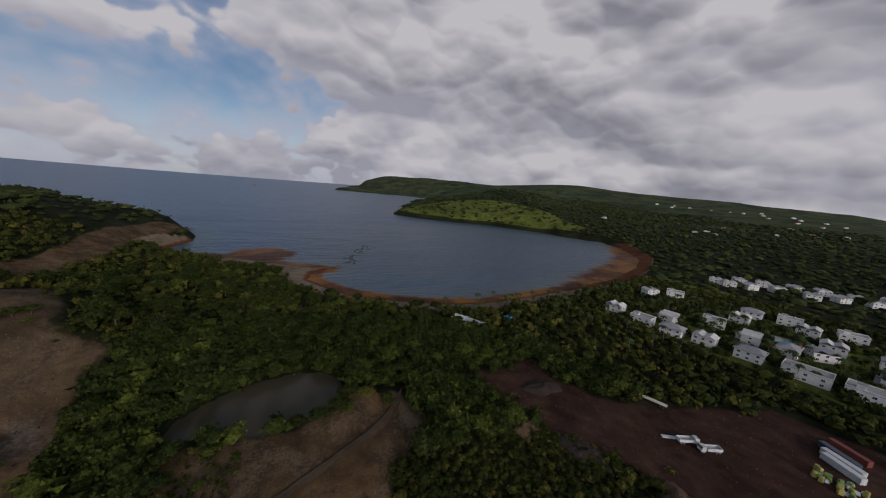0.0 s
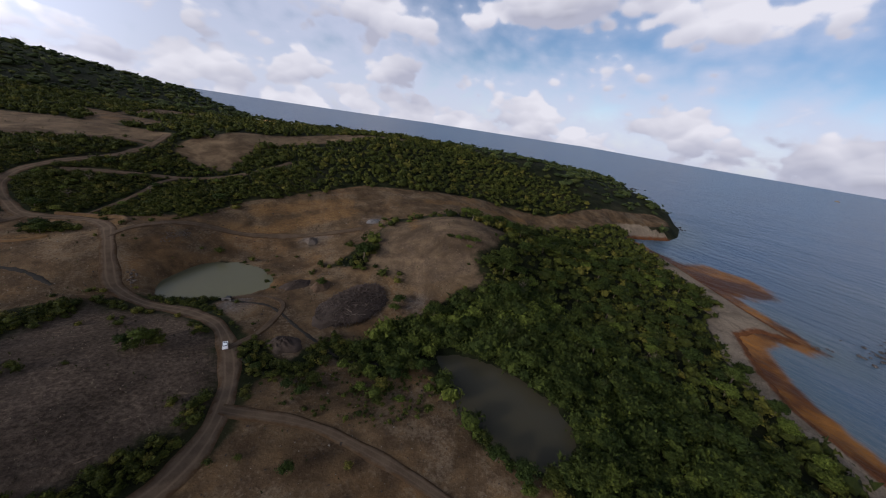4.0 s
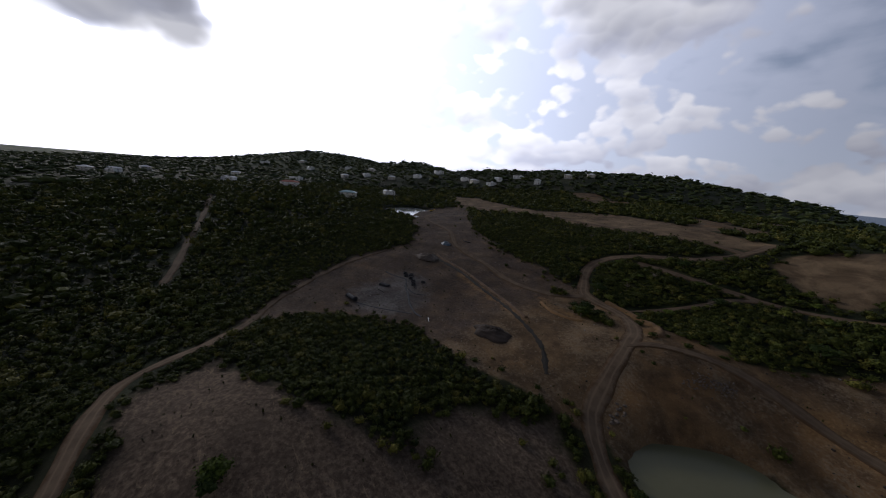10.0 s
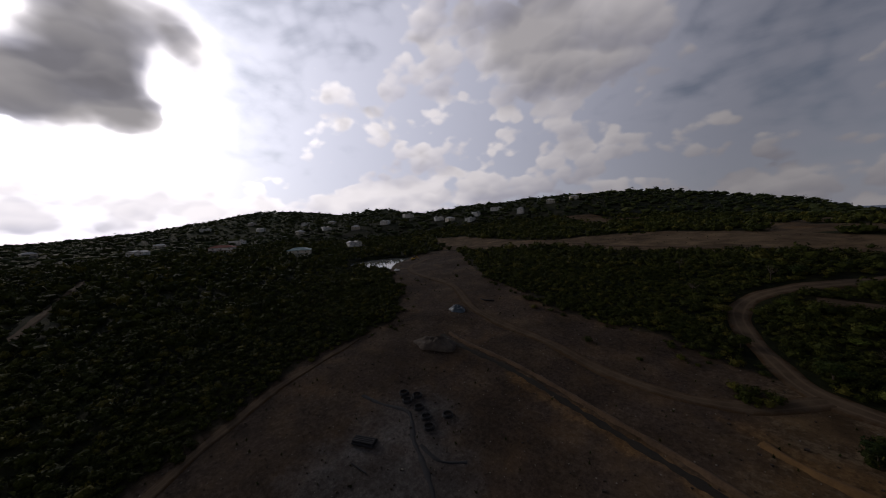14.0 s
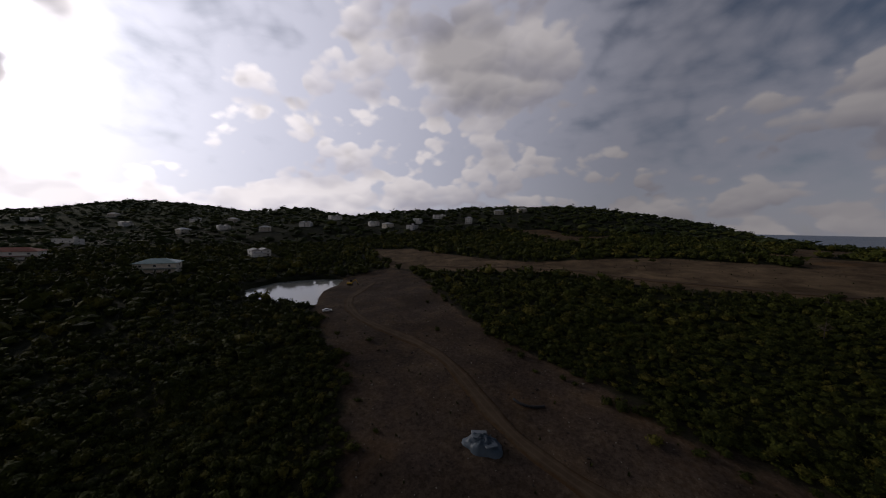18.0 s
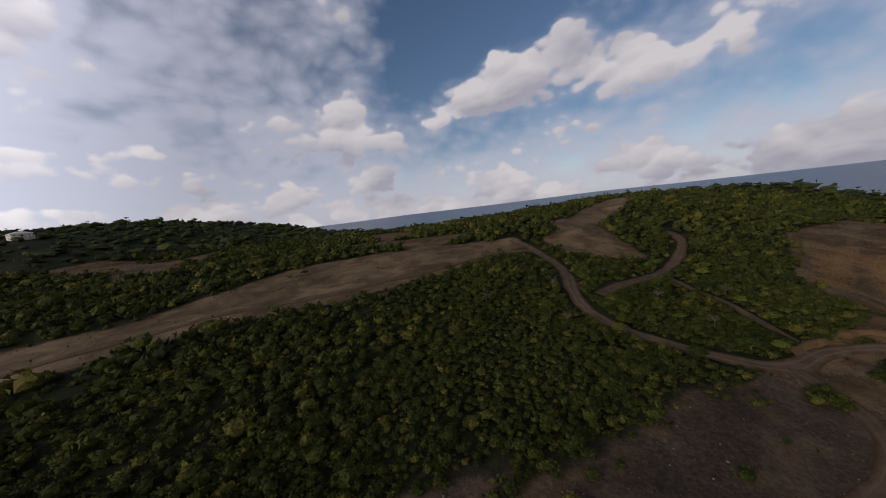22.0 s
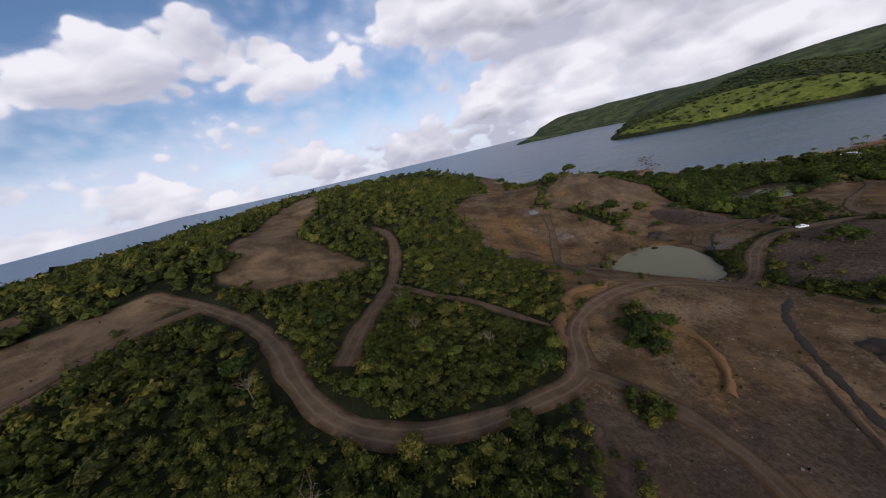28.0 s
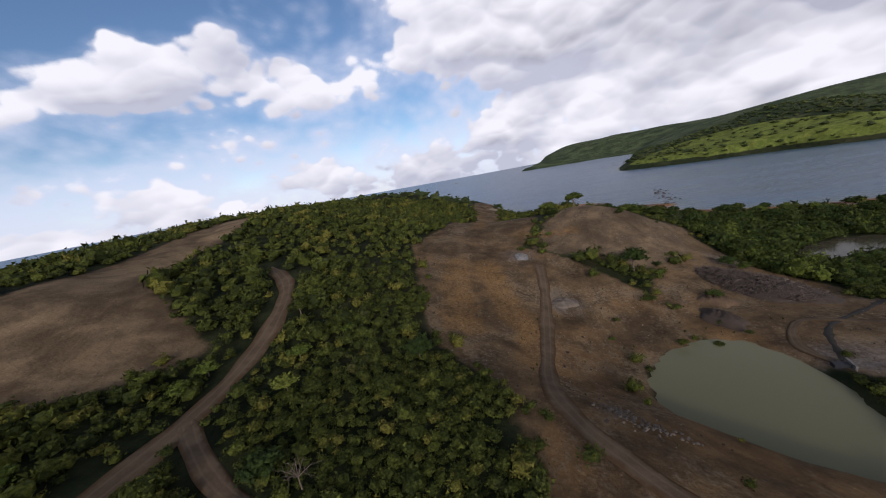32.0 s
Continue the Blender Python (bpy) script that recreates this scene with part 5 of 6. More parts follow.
for k in range(26):
    a = rng.uniform(-1, 1, 2)
    sk = thing("sack", on(-41 + a[0] * 6, -129 + a[1] * 5), rng.uniform(0, 180), "bulging %s bulk sack in a heap" % ("white", "green", "yellow")[k % 3], "sack", "sacks in the yard")
    bm = block((1.6, 1.4, 1.0 + 0.6 * (k % 3)), (0, 0, 0), taper=0.8, bevel=0.25)
    part("bag", bm, bags[k % 3], sk)


# ------------------------------------------------------------------ the pipe yard in the valley
tank = thing("black_tank", on(-180, 140), 12, "black cylindrical tank lying on grey gravel", "tank")
part("barrel", tube(bmesh.new(), (-3.4, 0, 1.25), (3.4, 0, 1.25), 1.25, n=24), M_DARK, tank)
for sx in (-3.5, 3.5):
    part("end_cap", tube(bmesh.new(), (sx - 0.12, 0, 1.25), (sx + 0.12, 0, 1.25), 1.32, n=24), M_DARK, tank)
part("hatch", tube(bmesh.new(), (2.2, 0, 2.45), (2.2, 0, 2.7), 0.35, n=12), M_RUBBER, tank, "dull black hatch")
bundle = thing("pipe_bundle", on(-187, 163), 30, "bundle of long black plastic pipes", "pipes")
for row, n in enumerate((5, 4)):
    for i in range(n):
        yy = (i - (n - 1) / 2) * 0.62
        part("pipe", tube(bmesh.new(), (-3.0, yy, 0.3 + 0.53 * row), (3.0, yy, 0.3 + 0.53 * row), 0.3, n=12), M_DARK, bundle)
lone = thing("pipe", on(-181, 158), 10, "single black pipe on the gravel", "pipe")
part("pipe", tube(bmesh.new(), (-2.6, 0, 0.2), (2.6, 0, 0.2), 0.2, n=10), M_DARK, lone)


def coil(place, r):
    c = thing("pipe_coil", place, rng.uniform(0, 180), "dark coil of plastic pipe lying flat", "pipe coil", "pipe coils")
    for k in range(4):
        bm = bmesh.new()
        n, m = 22, 6
        ring = [[bm.verts.new(((r - 0.16 * (k % 2) + 0.12 * math.cos(6.283 * j / m)) * math.cos(6.283 * i / n), (r - 0.16 * (k % 2) + 0.12 * math.cos(6.283 * j / m)) * math.sin(6.283 * i / n),
                               0.14 + 0.2 * k + 0.12 * math.sin(6.283 * j / m))) for j in range(m)] for i in range(n)]
        for i in range(n):
            for j in range(m):
                bm.faces.new((ring[i][j], ring[(i + 1) % n][j], ring[(i + 1) % n][(j + 1) % m], ring[i][(j + 1) % m]))
        part("turn", bm, M_DARK, c)
    return c


for px_, py_ in ((-194, 181), (-190, 183), (-190.5, 179.6), (-185.5, 180), (-181, 179), (-177.6, 177), (-177, 183.5)):
    coil(on(px_, py_), 1.45)


def ribbon(name, line, width, mat, label, category, dz=0.1, hump=0.0):
    q = smooth_line(line, 1.2)
    way = np.gradient(q, axis=0)
    side = np.stack([-way[:, 1], way[:, 0]], 1) / np.hypot(*way.T)[:, None]
    us = np.linspace(-1, 1, 5)
    wob = 1 + 0.25 * np.sin(np.arange(len(q)) * 0.7) + 0.2 * np.sin(np.arange(len(q)) * 1.9)
    pts = (q[:, None] + side[:, None] * (us[None, :, None] * width / 2 * wob[:, None, None])).reshape(-1, 2)
    z = height(pts[:, 0], pts[:, 1]) + dz + hump * np.tile(1 - us ** 2, len(q)) - 0.2 * np.tile(np.abs(us) > 0.9, len(q))
    i = (np.arange(len(q) - 1)[:, None] * 5 + np.arange(4)[None]).ravel()
    ob = raw_mesh(name, np.c_[pts, z], np.stack([i, i + 1, i + 6, i + 5], 1), mat)
    return tagged(ob, label, category, kind="structure")


ribbon("trench", [(-204, 172), (-196, 174), (-188, 177), (-184, 176), (-178, 172), (-173, 170), (-166, 167), (-160, 164), (-150, 161), (-144, 161)], 1.4, M_WET, "narrow dark wet trench", "trench", 0.12)
ribbon("trench", [(-176, 141), (-168, 145), (-158, 152), (-149, 159)], 1.1, M_WET, "narrow dark wet trench", "trench", 0.13)
ribbon("trench", [(-175, 172), (-168, 172), (-163, 176)], 1.0, M_WET, "dark wet seep", "trench", 0.14)
ribbon("ditch", [(-212, 214), (-200, 212), (-176, 211), (-155, 207), (-135, 202), (-112, 194), (-92, 184), (-80, 172)], 2.2, M_DITCH, "dark drainage ditch along the field", "ditch", 0.14)
ribbon("ditch_bank", [(-210, 217), (-198, 214.5), (-174, 213.6), (-153, 209.6), (-133, 204.6), (-110, 196.6)], 1.6, M_SOIL, "orange-brown bank of dug earth", "bank", 0.1, 0.7)
ribbon("ditch", [(-20, 150), (-8, 142), (-2, 133), (3, 120), (9, 108), (13, 100), (22, 92), (32, 88), (44, 84)], 1.8, M_DITCH, "dark overgrown ditch between the tracks", "ditch", 0.14)
ribbon("ditch", [(-19, 108), (-15, 101), (-10, 94)], 1.3, M_DITCH, "dark grassy ditch beside the road", "ditch", 0.15)
M_CUT = plain("orange_earth", (0.098, 0.053, 0.018), 0.98, vary=0.45, size=2.0, bump=0.15)
ribbon("road_bank", [(-96, 243.5), (-90, 242), (-84, 240.8), (-77, 237.5), (-69, 233.5), (-65.5, 227), (-66.2, 219)], 3.6, M_CUT, "cut bank of orange earth beside the road", "bank", 0.12, 0.9)
ribbon("road_bank", [(-91, 212.5), (-97, 210.5), (-105, 211), (-112, 214), (-116, 217)], 2.2, M_CUT, "low bank of orange earth below the bushes", "bank", 0.12, 0.6)
pe = thing("pipe_outlet", on(-139, 162), 150, "white plastic pipe end at the trench", "pipe")
part("pipe", tube(bmesh.new(), (-1.6, 0, 0.2), (1.6, 0, 0.25), 0.16, n=10), M_CONT_WHITE, pe)
part("collar", tube(bmesh.new(), (1.4, 0, 0.25), (1.7, 0, 0.25), 0.24, n=10), M_CONT_WHITE, pe)


def mound(name, place, rx, ry, tall, mat, label, category, seed=1, turn=0.0):
    """A heap with a rough skin, sunk a little into the ground."""
    r = np.random.default_rng(seed)
    n, m = 44, 13
    co = [(0, 0, tall)]
    for j in range(1, m + 1):
        k = j / m
        for i in range(n):
            a = 6.28319 * i / n
            wob = 1 + 0.14 * math.sin(2 * a + seed) + 0.09 * math.sin(5 * a + 2 * seed) + r.uniform(-0.05, 0.05)
            co.append((rx * k * wob * math.cos(a), ry * k * wob * math.sin(a), tall * (1 - k * k) * (1 + 0.16 * math.sin(3 * a + 7 * k + seed) + r.uniform(-0.22, 0.22)) - 0.5 * (k > 0.95)))
    f3 = [[0, 1 + i, 1 + (i + 1) % n] for i in range(n)]
    me = bpy.data.meshes.new("earth_body")
    f4 = [[1 + (j - 1) * n + i, 1 + j * n + i, 1 + j * n + (i + 1) % n, 1 + (j - 1) * n + (i + 1) % n] for j in range(1, m) for i in range(n)]
    me.from_pydata(co, [], f3 + f4)
    me.polygons.foreach_set("use_smooth", [True] * len(me.polygons))
    me.materials.append(mat)
    t = thing(name, place, turn, label, category)
    ob = new("earth_body", me)
    ob.parent = t
    return t


mound("earth_mound", on(-4, 110), 6.5, 5.5, 2.6, M_SOIL_DARK, "round mound of dark grey earth", "mound", 3)
mound("earth_mound", on(9, 158), 9, 4.5, 2.2, M_SOIL_DARK, "low heap of dark rubble by the pond", "mound", 4, 20)
mound("earth_mound", on(20, 152), 7, 4, 2.4, M_SOIL, "grassed earth heap beside the track", "mound", 5, 40)
mound("earth_mound", on(26, 205), 6, 4, 1.8, M_ROCK, "grey spoil heap on the slope", "mound", 6, 60)
mound("earth_mound", on(72, 213), 6, 4, 1.4, M_PALE_HEAP, "pale heap of broken white rock", "mound", 8, 10)
mound("earth_mound", on(-208, 207), 9, 6, 2.5, M_ROCK, "heap of grey scrap and broken rock", "mound", 9, 30)
mound("earth_mound", on(-110, 176), 10, 6, 2.2, M_SOIL_DARK, "dark heap of cleared earth", "mound", 10, 30)
mound("earth_mound", on(22, -38), 9, 7, 3.0, M_SOIL, "brown and grey spoil heap on red clay", "mound", 11, 30)
mound("earth_mound", on(2, -52), 12, 6, 2.4, M_SOIL_DARK, "ridge of dark dug clay", "mound", 12, 10)
mound("earth_mound", on(40, -66), 10, 6, 2.0, M_SOIL_DARK, "low ridge of dark dug clay", "mound", 13, 70)
mound("earth_mound", on(-25, -62), 11, 6, 2.6, M_SOIL, "heap of brown clay", "mound", 14, 120)
tp = mound("tarp_heap", on(-223, 235), 4.2, 3.2, 2.2, M_TARP_BLUE, "heap of material under blue and pale tarpaulins", "tarpaulin", 15, 20)
part("sheet", block((3.4, 2.6, 0.12), (-0.9, 0.8, 2.0), 12, 0.9), M_TARP_PALE, tp, "pale tarpaulin sheet")
part("sheet", block((2.8, 2.4, 0.12), (1.6, -1.0, 1.5), 32, 0.9), M_TARP_PALE, tp, "pale tarpaulin sheet")
hose = thing("drain_hose", on(-220, 252), 0, "thick black corrugated hose curving on the ground", "hose")
hb = bmesh.new()
for k in range(9):
    a0, a1 = -0.5 + 0.14 * k, -0.5 + 0.14 * (k + 1)
    tube(hb, (6 * math.sin(a0) * 1.1, 9 - 9 * math.cos(a0), 0.35), (6 * math.sin(a1) * 1.1, 9 - 9 * math.cos(a1), 0.35), 0.36, n=10)
part("hose", hb, M_DARK, hose)

# the heap of cleared brush
heap_of_brush = mound("brush_heap", on(30, 130), 20, 13, 3.4, M_SOIL_DARK, "wide heap of dark earth under cleared brush", "heap", 21, 25)
r = np.random.default_rng(5)
n = 3200
a, k = r.uniform(0, 6.283, n), np.sqrt(r.uniform(0, 1, n))
bx, by = 20 * k * np.cos(a), 12 * k * np.sin(a)
c_, s_ = math.cos(radians(25)), math.sin(radians(25))
wx, wy = 30 + bx * c_ - by * s_, 130 + bx * s_ + by * c_
base = np.stack([wx, wy, height(wx, wy) + 3.2 * (1 - k ** 2) + r.uniform(0.0, 1.0, n)], 1)
d = r.normal(size=(n, 3)) * (1, 1, 0.7)
d /= np.linalg.norm(d, axis=1)[:, None]
ln = r.uniform(0.4, 1.7, (n, 1))
nrm = np.cross(d, r.normal(size=(n, 3)))
nrm /= np.linalg.norm(nrm, axis=1)[:, None]
b2 = np.cross(d, nrm)
rad = r.uniform(0.04, 0.22, (n, 1))
ring = [nrm * rad, (-0.5 * nrm + 0.87 * b2) * rad, (-0.5 * nrm - 0.87 * b2) * rad]
co = np.stack([base - d * ln + q for q in ring] + [base + d * ln + q * 0.4 for q in ring], 1).reshape(-1, 3)
i = np.arange(n)[:, None] * 6
faces = np.concatenate([np.stack([i[:, 0] + p, i[:, 0] + (p + 1) % 3, i[:, 0] + 3 + (p + 1) % 3, i[:, 0] + 3 + p], 1) for p in range(3)])
q = np.random.default_rng(17)
for _ in range(46):
    la, lk, lt = q.uniform(0, 6.283), math.sqrt(q.uniform(0.02, 0.85)), q.uniform(0, 6.283)
    lx, ly, lz, half = 18 * lk * math.cos(la), 11 * lk * math.sin(la), 3.3 * (1 - lk * lk) + 0.35, q.uniform(0.9, 2.6)
    part("log", tube(bmesh.new(), (lx - half * math.cos(lt), ly - half * math.sin(lt), lz - 0.2), (lx + half * math.cos(lt), ly + half * math.sin(lt), lz + q.uniform(-0.1, 0.7)), q.uniform(0.14, 0.3), 0.1, 7), M_BARK, heap_of_brush)
tagged(raw_mesh("cleared_branches", co, faces, M_DEAD, False), "tangle of grey dead branches and roots", "branches", kind="stuff")

# culvert by the pond
cv = thing("culvert", on(-22, 151), -20, "concrete culvert with a dark square mouth beside the pond", "culvert")
hw = bmesh.new()
box(hw, (1.0, 0.5, 2.0), (-1.4, 0, -0.6))
box(hw, (1.0, 0.5, 2.0), (1.4, 0, -0.6))
box(hw, (1.8, 0.5, 0.6), (0, 0, 0.8))
part("headwall", hw, M_OLD_CONCRETE, cv)
# solid block plugs the opening; its black stands in for the shade inside
part("barrel", block((1.8, 3.0, 1.4), (0, 1.7, -0.6)), M_DARK, cv)
cv2 = thing("culvert", on(10, 106), 60, "small culvert with a black mouth in the ditch", "culvert")
part("headwall", block((2.6, 0.4, 1.3), (0, 0.4, -0.4)), M_CONCRETE, cv2)
# closed black disc on the headwall, coloured as the shaded opening
part("mouth", tube(bmesh.new(), (0, 0.3, 0.25), (0, -0.25, 0.25), 0.55, n=14), M_DARK, cv2)
jt = thing("jetty", on(48, 64), 20, "short timber jetty at the brown pond", "jetty")
part("deck", block((5.5, 1.1, 0.12), (2, 0, 0.5)), M_TIMBER, jt)
for i in range(4):
    part("post", tube(bmesh.new(), (-0.4 + 1.6 * i, 0.5, -1.5), (-0.4 + 1.6 * i, 0.5, 0.9), 0.08), M_TIMBER, jt)


# ------------------------------------------------------------------ rocks
def stone(seed):
    co, f = ball(1)
    q = np.random.default_rng(seed)
    co = co * (1, q.uniform(0.6, 0.9), q.uniform(0.5, 0.75))
    co = lobed(co, seed, 0.25)
    me = bpy.data.meshes.new("rock")
    me.from_pydata(co.tolist(), [], f.tolist())
    return me


def rocks(spots, lo, hi, mat, label, group, count, spread_):
    kinds = [stone(70 + s) for s in range(4)]
    for me in kinds:
        me.materials.append(mat)
    q = np.array(spots, float)
    for i in range(count):
        j = rng.integers(0, len(q) - 1)
        p = q[j] + (q[j + 1] - q[j]) * rng.uniform() + rng.normal(size=2) * spread_
        s = rng.uniform(lo, hi)
        ob = new("rock", kinds[i % 4])
        z = max(float(height([p[0]], [p[1]])[0]), -0.3)
        ob.matrix_world = pose(p[0], p[1], z + s * 0.15, rng.uniform(-15, 15), rng.uniform(-15, 15), rng.uniform(0, 360)) @ Matrix.Scale(s, 4)
        tagged(ob, label, "rock", group)


rocks([(-38, 215), (-44, 212), (-49, 206)], 0.22, 0.6, M_ROCK, "dark broken rock tipped along the pond's bank", "rocks by the pond", 130, 1.5)
rocks([(-58, 181), (-56, 173)], 0.5, 1.1, M_ROCK, "dark boulder at the pond's end", "boulders by the pond", 16, 1.2)
rocks([(9, 158), (24, 163), (40, 165)], 0.25, 0.6, M_ROCK, "small grey rock in a row beside the track", "rocks by the track", 40, 1.2)
rocks([(300, 8), (330, -15), (380, -35), (420, -55), (440, -70)], 0.8, 3.0, M_WET_ROCK, "dark shore rock in the shallows", "rocks of the spit", 60, 6.0)
rocks([(1010, 525), (1040, 520), (1065, 500)], 2.0, 6.0, M_WET_ROCK, "dark rock off the cape", "rocks off the cape", 14, 6.0)
rocks([(590, 200), (630, 230), (650, 260)], 1.5, 4.0, M_WET_ROCK, "dark rock below the cape", "rocks below the cape", 18, 5.0)
islet = thing("islet", (2900, 310, float(bowl(np.array([2900.]), np.array([310.]))[0]) - 3), 20, "small ochre rock islet in the open sea", "islet")
im = new("rock", stone(99))
im.data.materials.append(plain("ochre_rock", (0.26, 0.20, 0.12), 0.95, vary=0.4, size=20))
im.parent, im.matrix_basis = islet, Matrix.Diagonal((42, 22, 20, 1))
bpy.context.view_layer.update()


# ------------------------------------------------------------------ trees
def tree_kind(seed, tall, spread_, leaves, mat, label, category, group):
    """A tree: tapered trunk with limbs, and a crown of loose leaf tufts with gaps."""
    q = np.random.default_rng(seed)
    t = thing("tree", (0, 0, -500), 0, label, category, group)
    bm = bmesh.new()
    fork = tall * 0.42
    tube(bm, (0, 0, -0.6), (0.1, 0.05, fork), 0.055 * tall, 0.035 * tall, 7, False)
    tips = []
    for i in range(5):
        a = 6.283 * i / 5 + q.uniform(-0.4, 0.4)
        tip = Vector((math.cos(a) * spread_ * 0.6, math.sin(a) * spread_ * 0.6, tall * q.uniform(0.66, 0.85)))
        mid = Vector((0.1, 0.05, fork)).lerp(tip, 0.5) + Vector((0, 0, 0.06 * tall))
        tube(bm, (0.1, 0.05, fork - 0.1), mid, 0.028 * tall, 0.018 * tall, 5, False)
        tube(bm, mid, tip, 0.018 * tall, 0.006 * tall, 5, False)
        tips.append(tip)
    part("trunk", bm, M_BARK, t)
    tips.append(Vector((0, 0, tall * 0.9)))
    vs, fs, n = [], [], 0
    for k, tip in enumerate(tips):
        co, f = crown(seed * 11 + k, 1, leaves // len(tips), 0.30)
        s = spread_ * q.uniform(0.48, 0.66)
        vs.append(co * (s, s, s * 0.8) + np.array(tip[:]))
        fs.append(f + n)
        n += len(co)
    me = bpy.data.meshes.new("crown")
    me.from_pydata(np.vstack(vs).tolist(), [], np.vstack(fs).tolist())
    me.materials.append(mat)
    ob = new("crown", me)
    ob.parent = t
    attribute(ob, "tone", np.full(len(me.vertices), -1.0))
    return t


M_LIME = foliage("lime_leaves", (0.050, 0.070, 0.010), (0.105, 0.125, 0.018), (0.12, 0.125, 0.02))
M_DARK_LEAF = foliage("dark_leaves", (0.012, 0.020, 0.005), (0.044, 0.060, 0.010), (0.06, 0.075, 0.012))
WOODS = "trees of the coastal wood"
SHRUBS = "bushes of the fields"
kinds = [tree_kind(1, 7.0, 4.6, 620, M_WOOD_LEAF, "broad dark green tree in the coastal wood", "tree", WOODS),
         tree_kind(2, 8.0, 4.2, 620, M_DARK_LEAF, "tall dark-leaved tree in the coastal wood", "tree", WOODS),
         tree_kind(3, 6.0, 4.0, 560, M_LIME, "bright lime green tree among darker crowns", "tree", WOODS)]
bushes = [tree_kind(4, 3.0, 2.1, 330, M_SCRUB, "low green bush at the edge of bare earth", "bush", SHRUBS),
          tree_kind(5, 3.6, 2.4, 330, M_DARK_LEAF, "dark green bush at the edge of bare earth", "bush", SHRUBS),
          tree_kind(6, 2.4, 1.9, 300, M_LIME, "small bright green bush on dry ground", "bush", SHRUBS)]


def plant(kind, x, y, s=1.0):
    return copy_thing(kind, pose(*on(x, y), 0, 0, rng.uniform(0, 360)) @ Matrix.Diagonal((s, s, s * rng.uniform(0.85, 1.1), 1)))


x, y = candidates(20, 300, -60, 190, 15.5)
m = wild(x, y, 3)
for k, (tx, ty) in enumerate(zip(x[m], y[m])):
    plant(kinds[(0, 1, 0, 1, 0, 2, 1, 0)[k % 8]], tx, ty, rng.uniform(0.75, 1.2))
for bx_, by_, kk, s in [(90, 193, 2, 1.0), (-86, 77, 2, 1.3), (-84, 76, 1, 0.9), (42, 159, 2, 0.8), (20, 152, 1, 1.0), (52, 124, 1, 1.3), (48, 120, 1, 1.1), (-42, 120, 0, 1.3),
                        (-46, 122, 1, 1.4), (-48, 118, 0, 1.2), (-44, 126, 0, 1.0), (-51, 123, 1, 1.0), (8, 96, 0, 1.0), (14, 92, 2, 1.2), (18, 88, 0, 1.2), (22, 86, 2, 1.3), (17, 80, 2, 1.0),
                        (24, 78, 0, 1.2), (30, 80, 1, 1.2), (34, 84, 2, 1.0), (38, 82, 0, 1.3), (42, 80, 1, 1.2), (28, 70, 2, 0.9), (20, 72, 0, 0.9), (40, 70, 2, 1.0), (35, 62, 0, 0.8),
                        (-16, 103, 1, 0.6), (-14, 99, 1, 0.7), (-18, 107, 0, 0.6), (50, 30, 1, 1.5), (56, 24, 0, 1.6), (62, 22, 1, 1.6), (70, 24, 0, 1.5), (46, 38, 1, 1.3), (46, 44, 0, 1.2),
                        (48, 26, 2, 1.2), (54, 18, 0, 1.5), (-48, 160, 0, 0.7), (-42, 157, 1, 0.6), (-36, 154, 0, 0.7), (-30, 152, 0, 0.7), (-4, 168, 0, 0.6), (-3, 178, 0, 0.7),
                        (-2, 158, 0, 0.5), (4, 196, 2, 0.5), (14, 190, 0, 0.5), (-96, 224, 1, 1.3), (-92, 220, 0, 1.3), (-94, 216, 1, 1.2), (-98, 219, 0, 1.1), (-90, 225, 0, 1.0),
                        (-101, 222, 1, 1.0), (-99, 227, 0, 0.9), (97, 150, 0, 1.0), (101, 146, 2, 1.2), (106, 143, 0, 1.3), (110, 140, 1, 1.2), (104, 138, 2, 0.9), (-196, 430, 0, 1.0),
                        (-205, 428, 2, 1.0), (-60, 58, 0, 0.7), (-10, 60, 1, 0.8), (-20, 50, 1, 0.7), (5, 55, 0, 0.6), (-2, 84, 1, 0.9), (2, 88, 0, 1.1), (-6, 88, 1, 0.8)]:
    plant(bushes[kk], bx_, by_, s)
x, y = candidates(-130, 10, 200, 330, 16.0)
m = wild(x, y, 1)
for k, (tx, ty) in enumerate(zip(x[m], y[m])):
    plant(bushes[(2, 0, 1, 0, 2)[k % 5]], tx, ty, rng.uniform(1.0, 1.5))

# bare grey trees
def bare_tree(place, tall, seed):
    q = np.random.default_rng(seed)
    t = thing("bare_tree", place, q.uniform(0, 360), "leafless grey tree among green scrub", "tree", "bare trees")
    bm = bmesh.new()
    tube(bm, (0, 0, -0.5), (0, 0, tall * 0.4), 0.12, 0.09, 6, False)
    part("trunk", bm, M_BARK, t)
    tw = bmesh.new()
    for i in range(8):
        a, e = 6.283 * i / 8 + q.uniform(-0.3, 0.3), q.uniform(0.5, 1.2)
        tip = Vector((math.cos(a) * math.cos(e), math.sin(a) * math.cos(e), math.sin(e))) * tall * 0.6 + Vector((0, 0, tall * 0.4))
        tube(tw, (0, 0, tall * 0.4), tip, 0.07, 0.02, 5, False)
        for j in range(4):
            s0 = Vector((0, 0, tall * 0.4)).lerp(tip, 0.4 + 0.15 * j)
            tube(tw, s0, s0 + Vector(q.normal(size=3) * 0.22 * tall + np.array([0, 0, 0.1 * tall])), 0.035, 0.01, 4, False)
    part("bare_crown", tw, M_BARK, t)


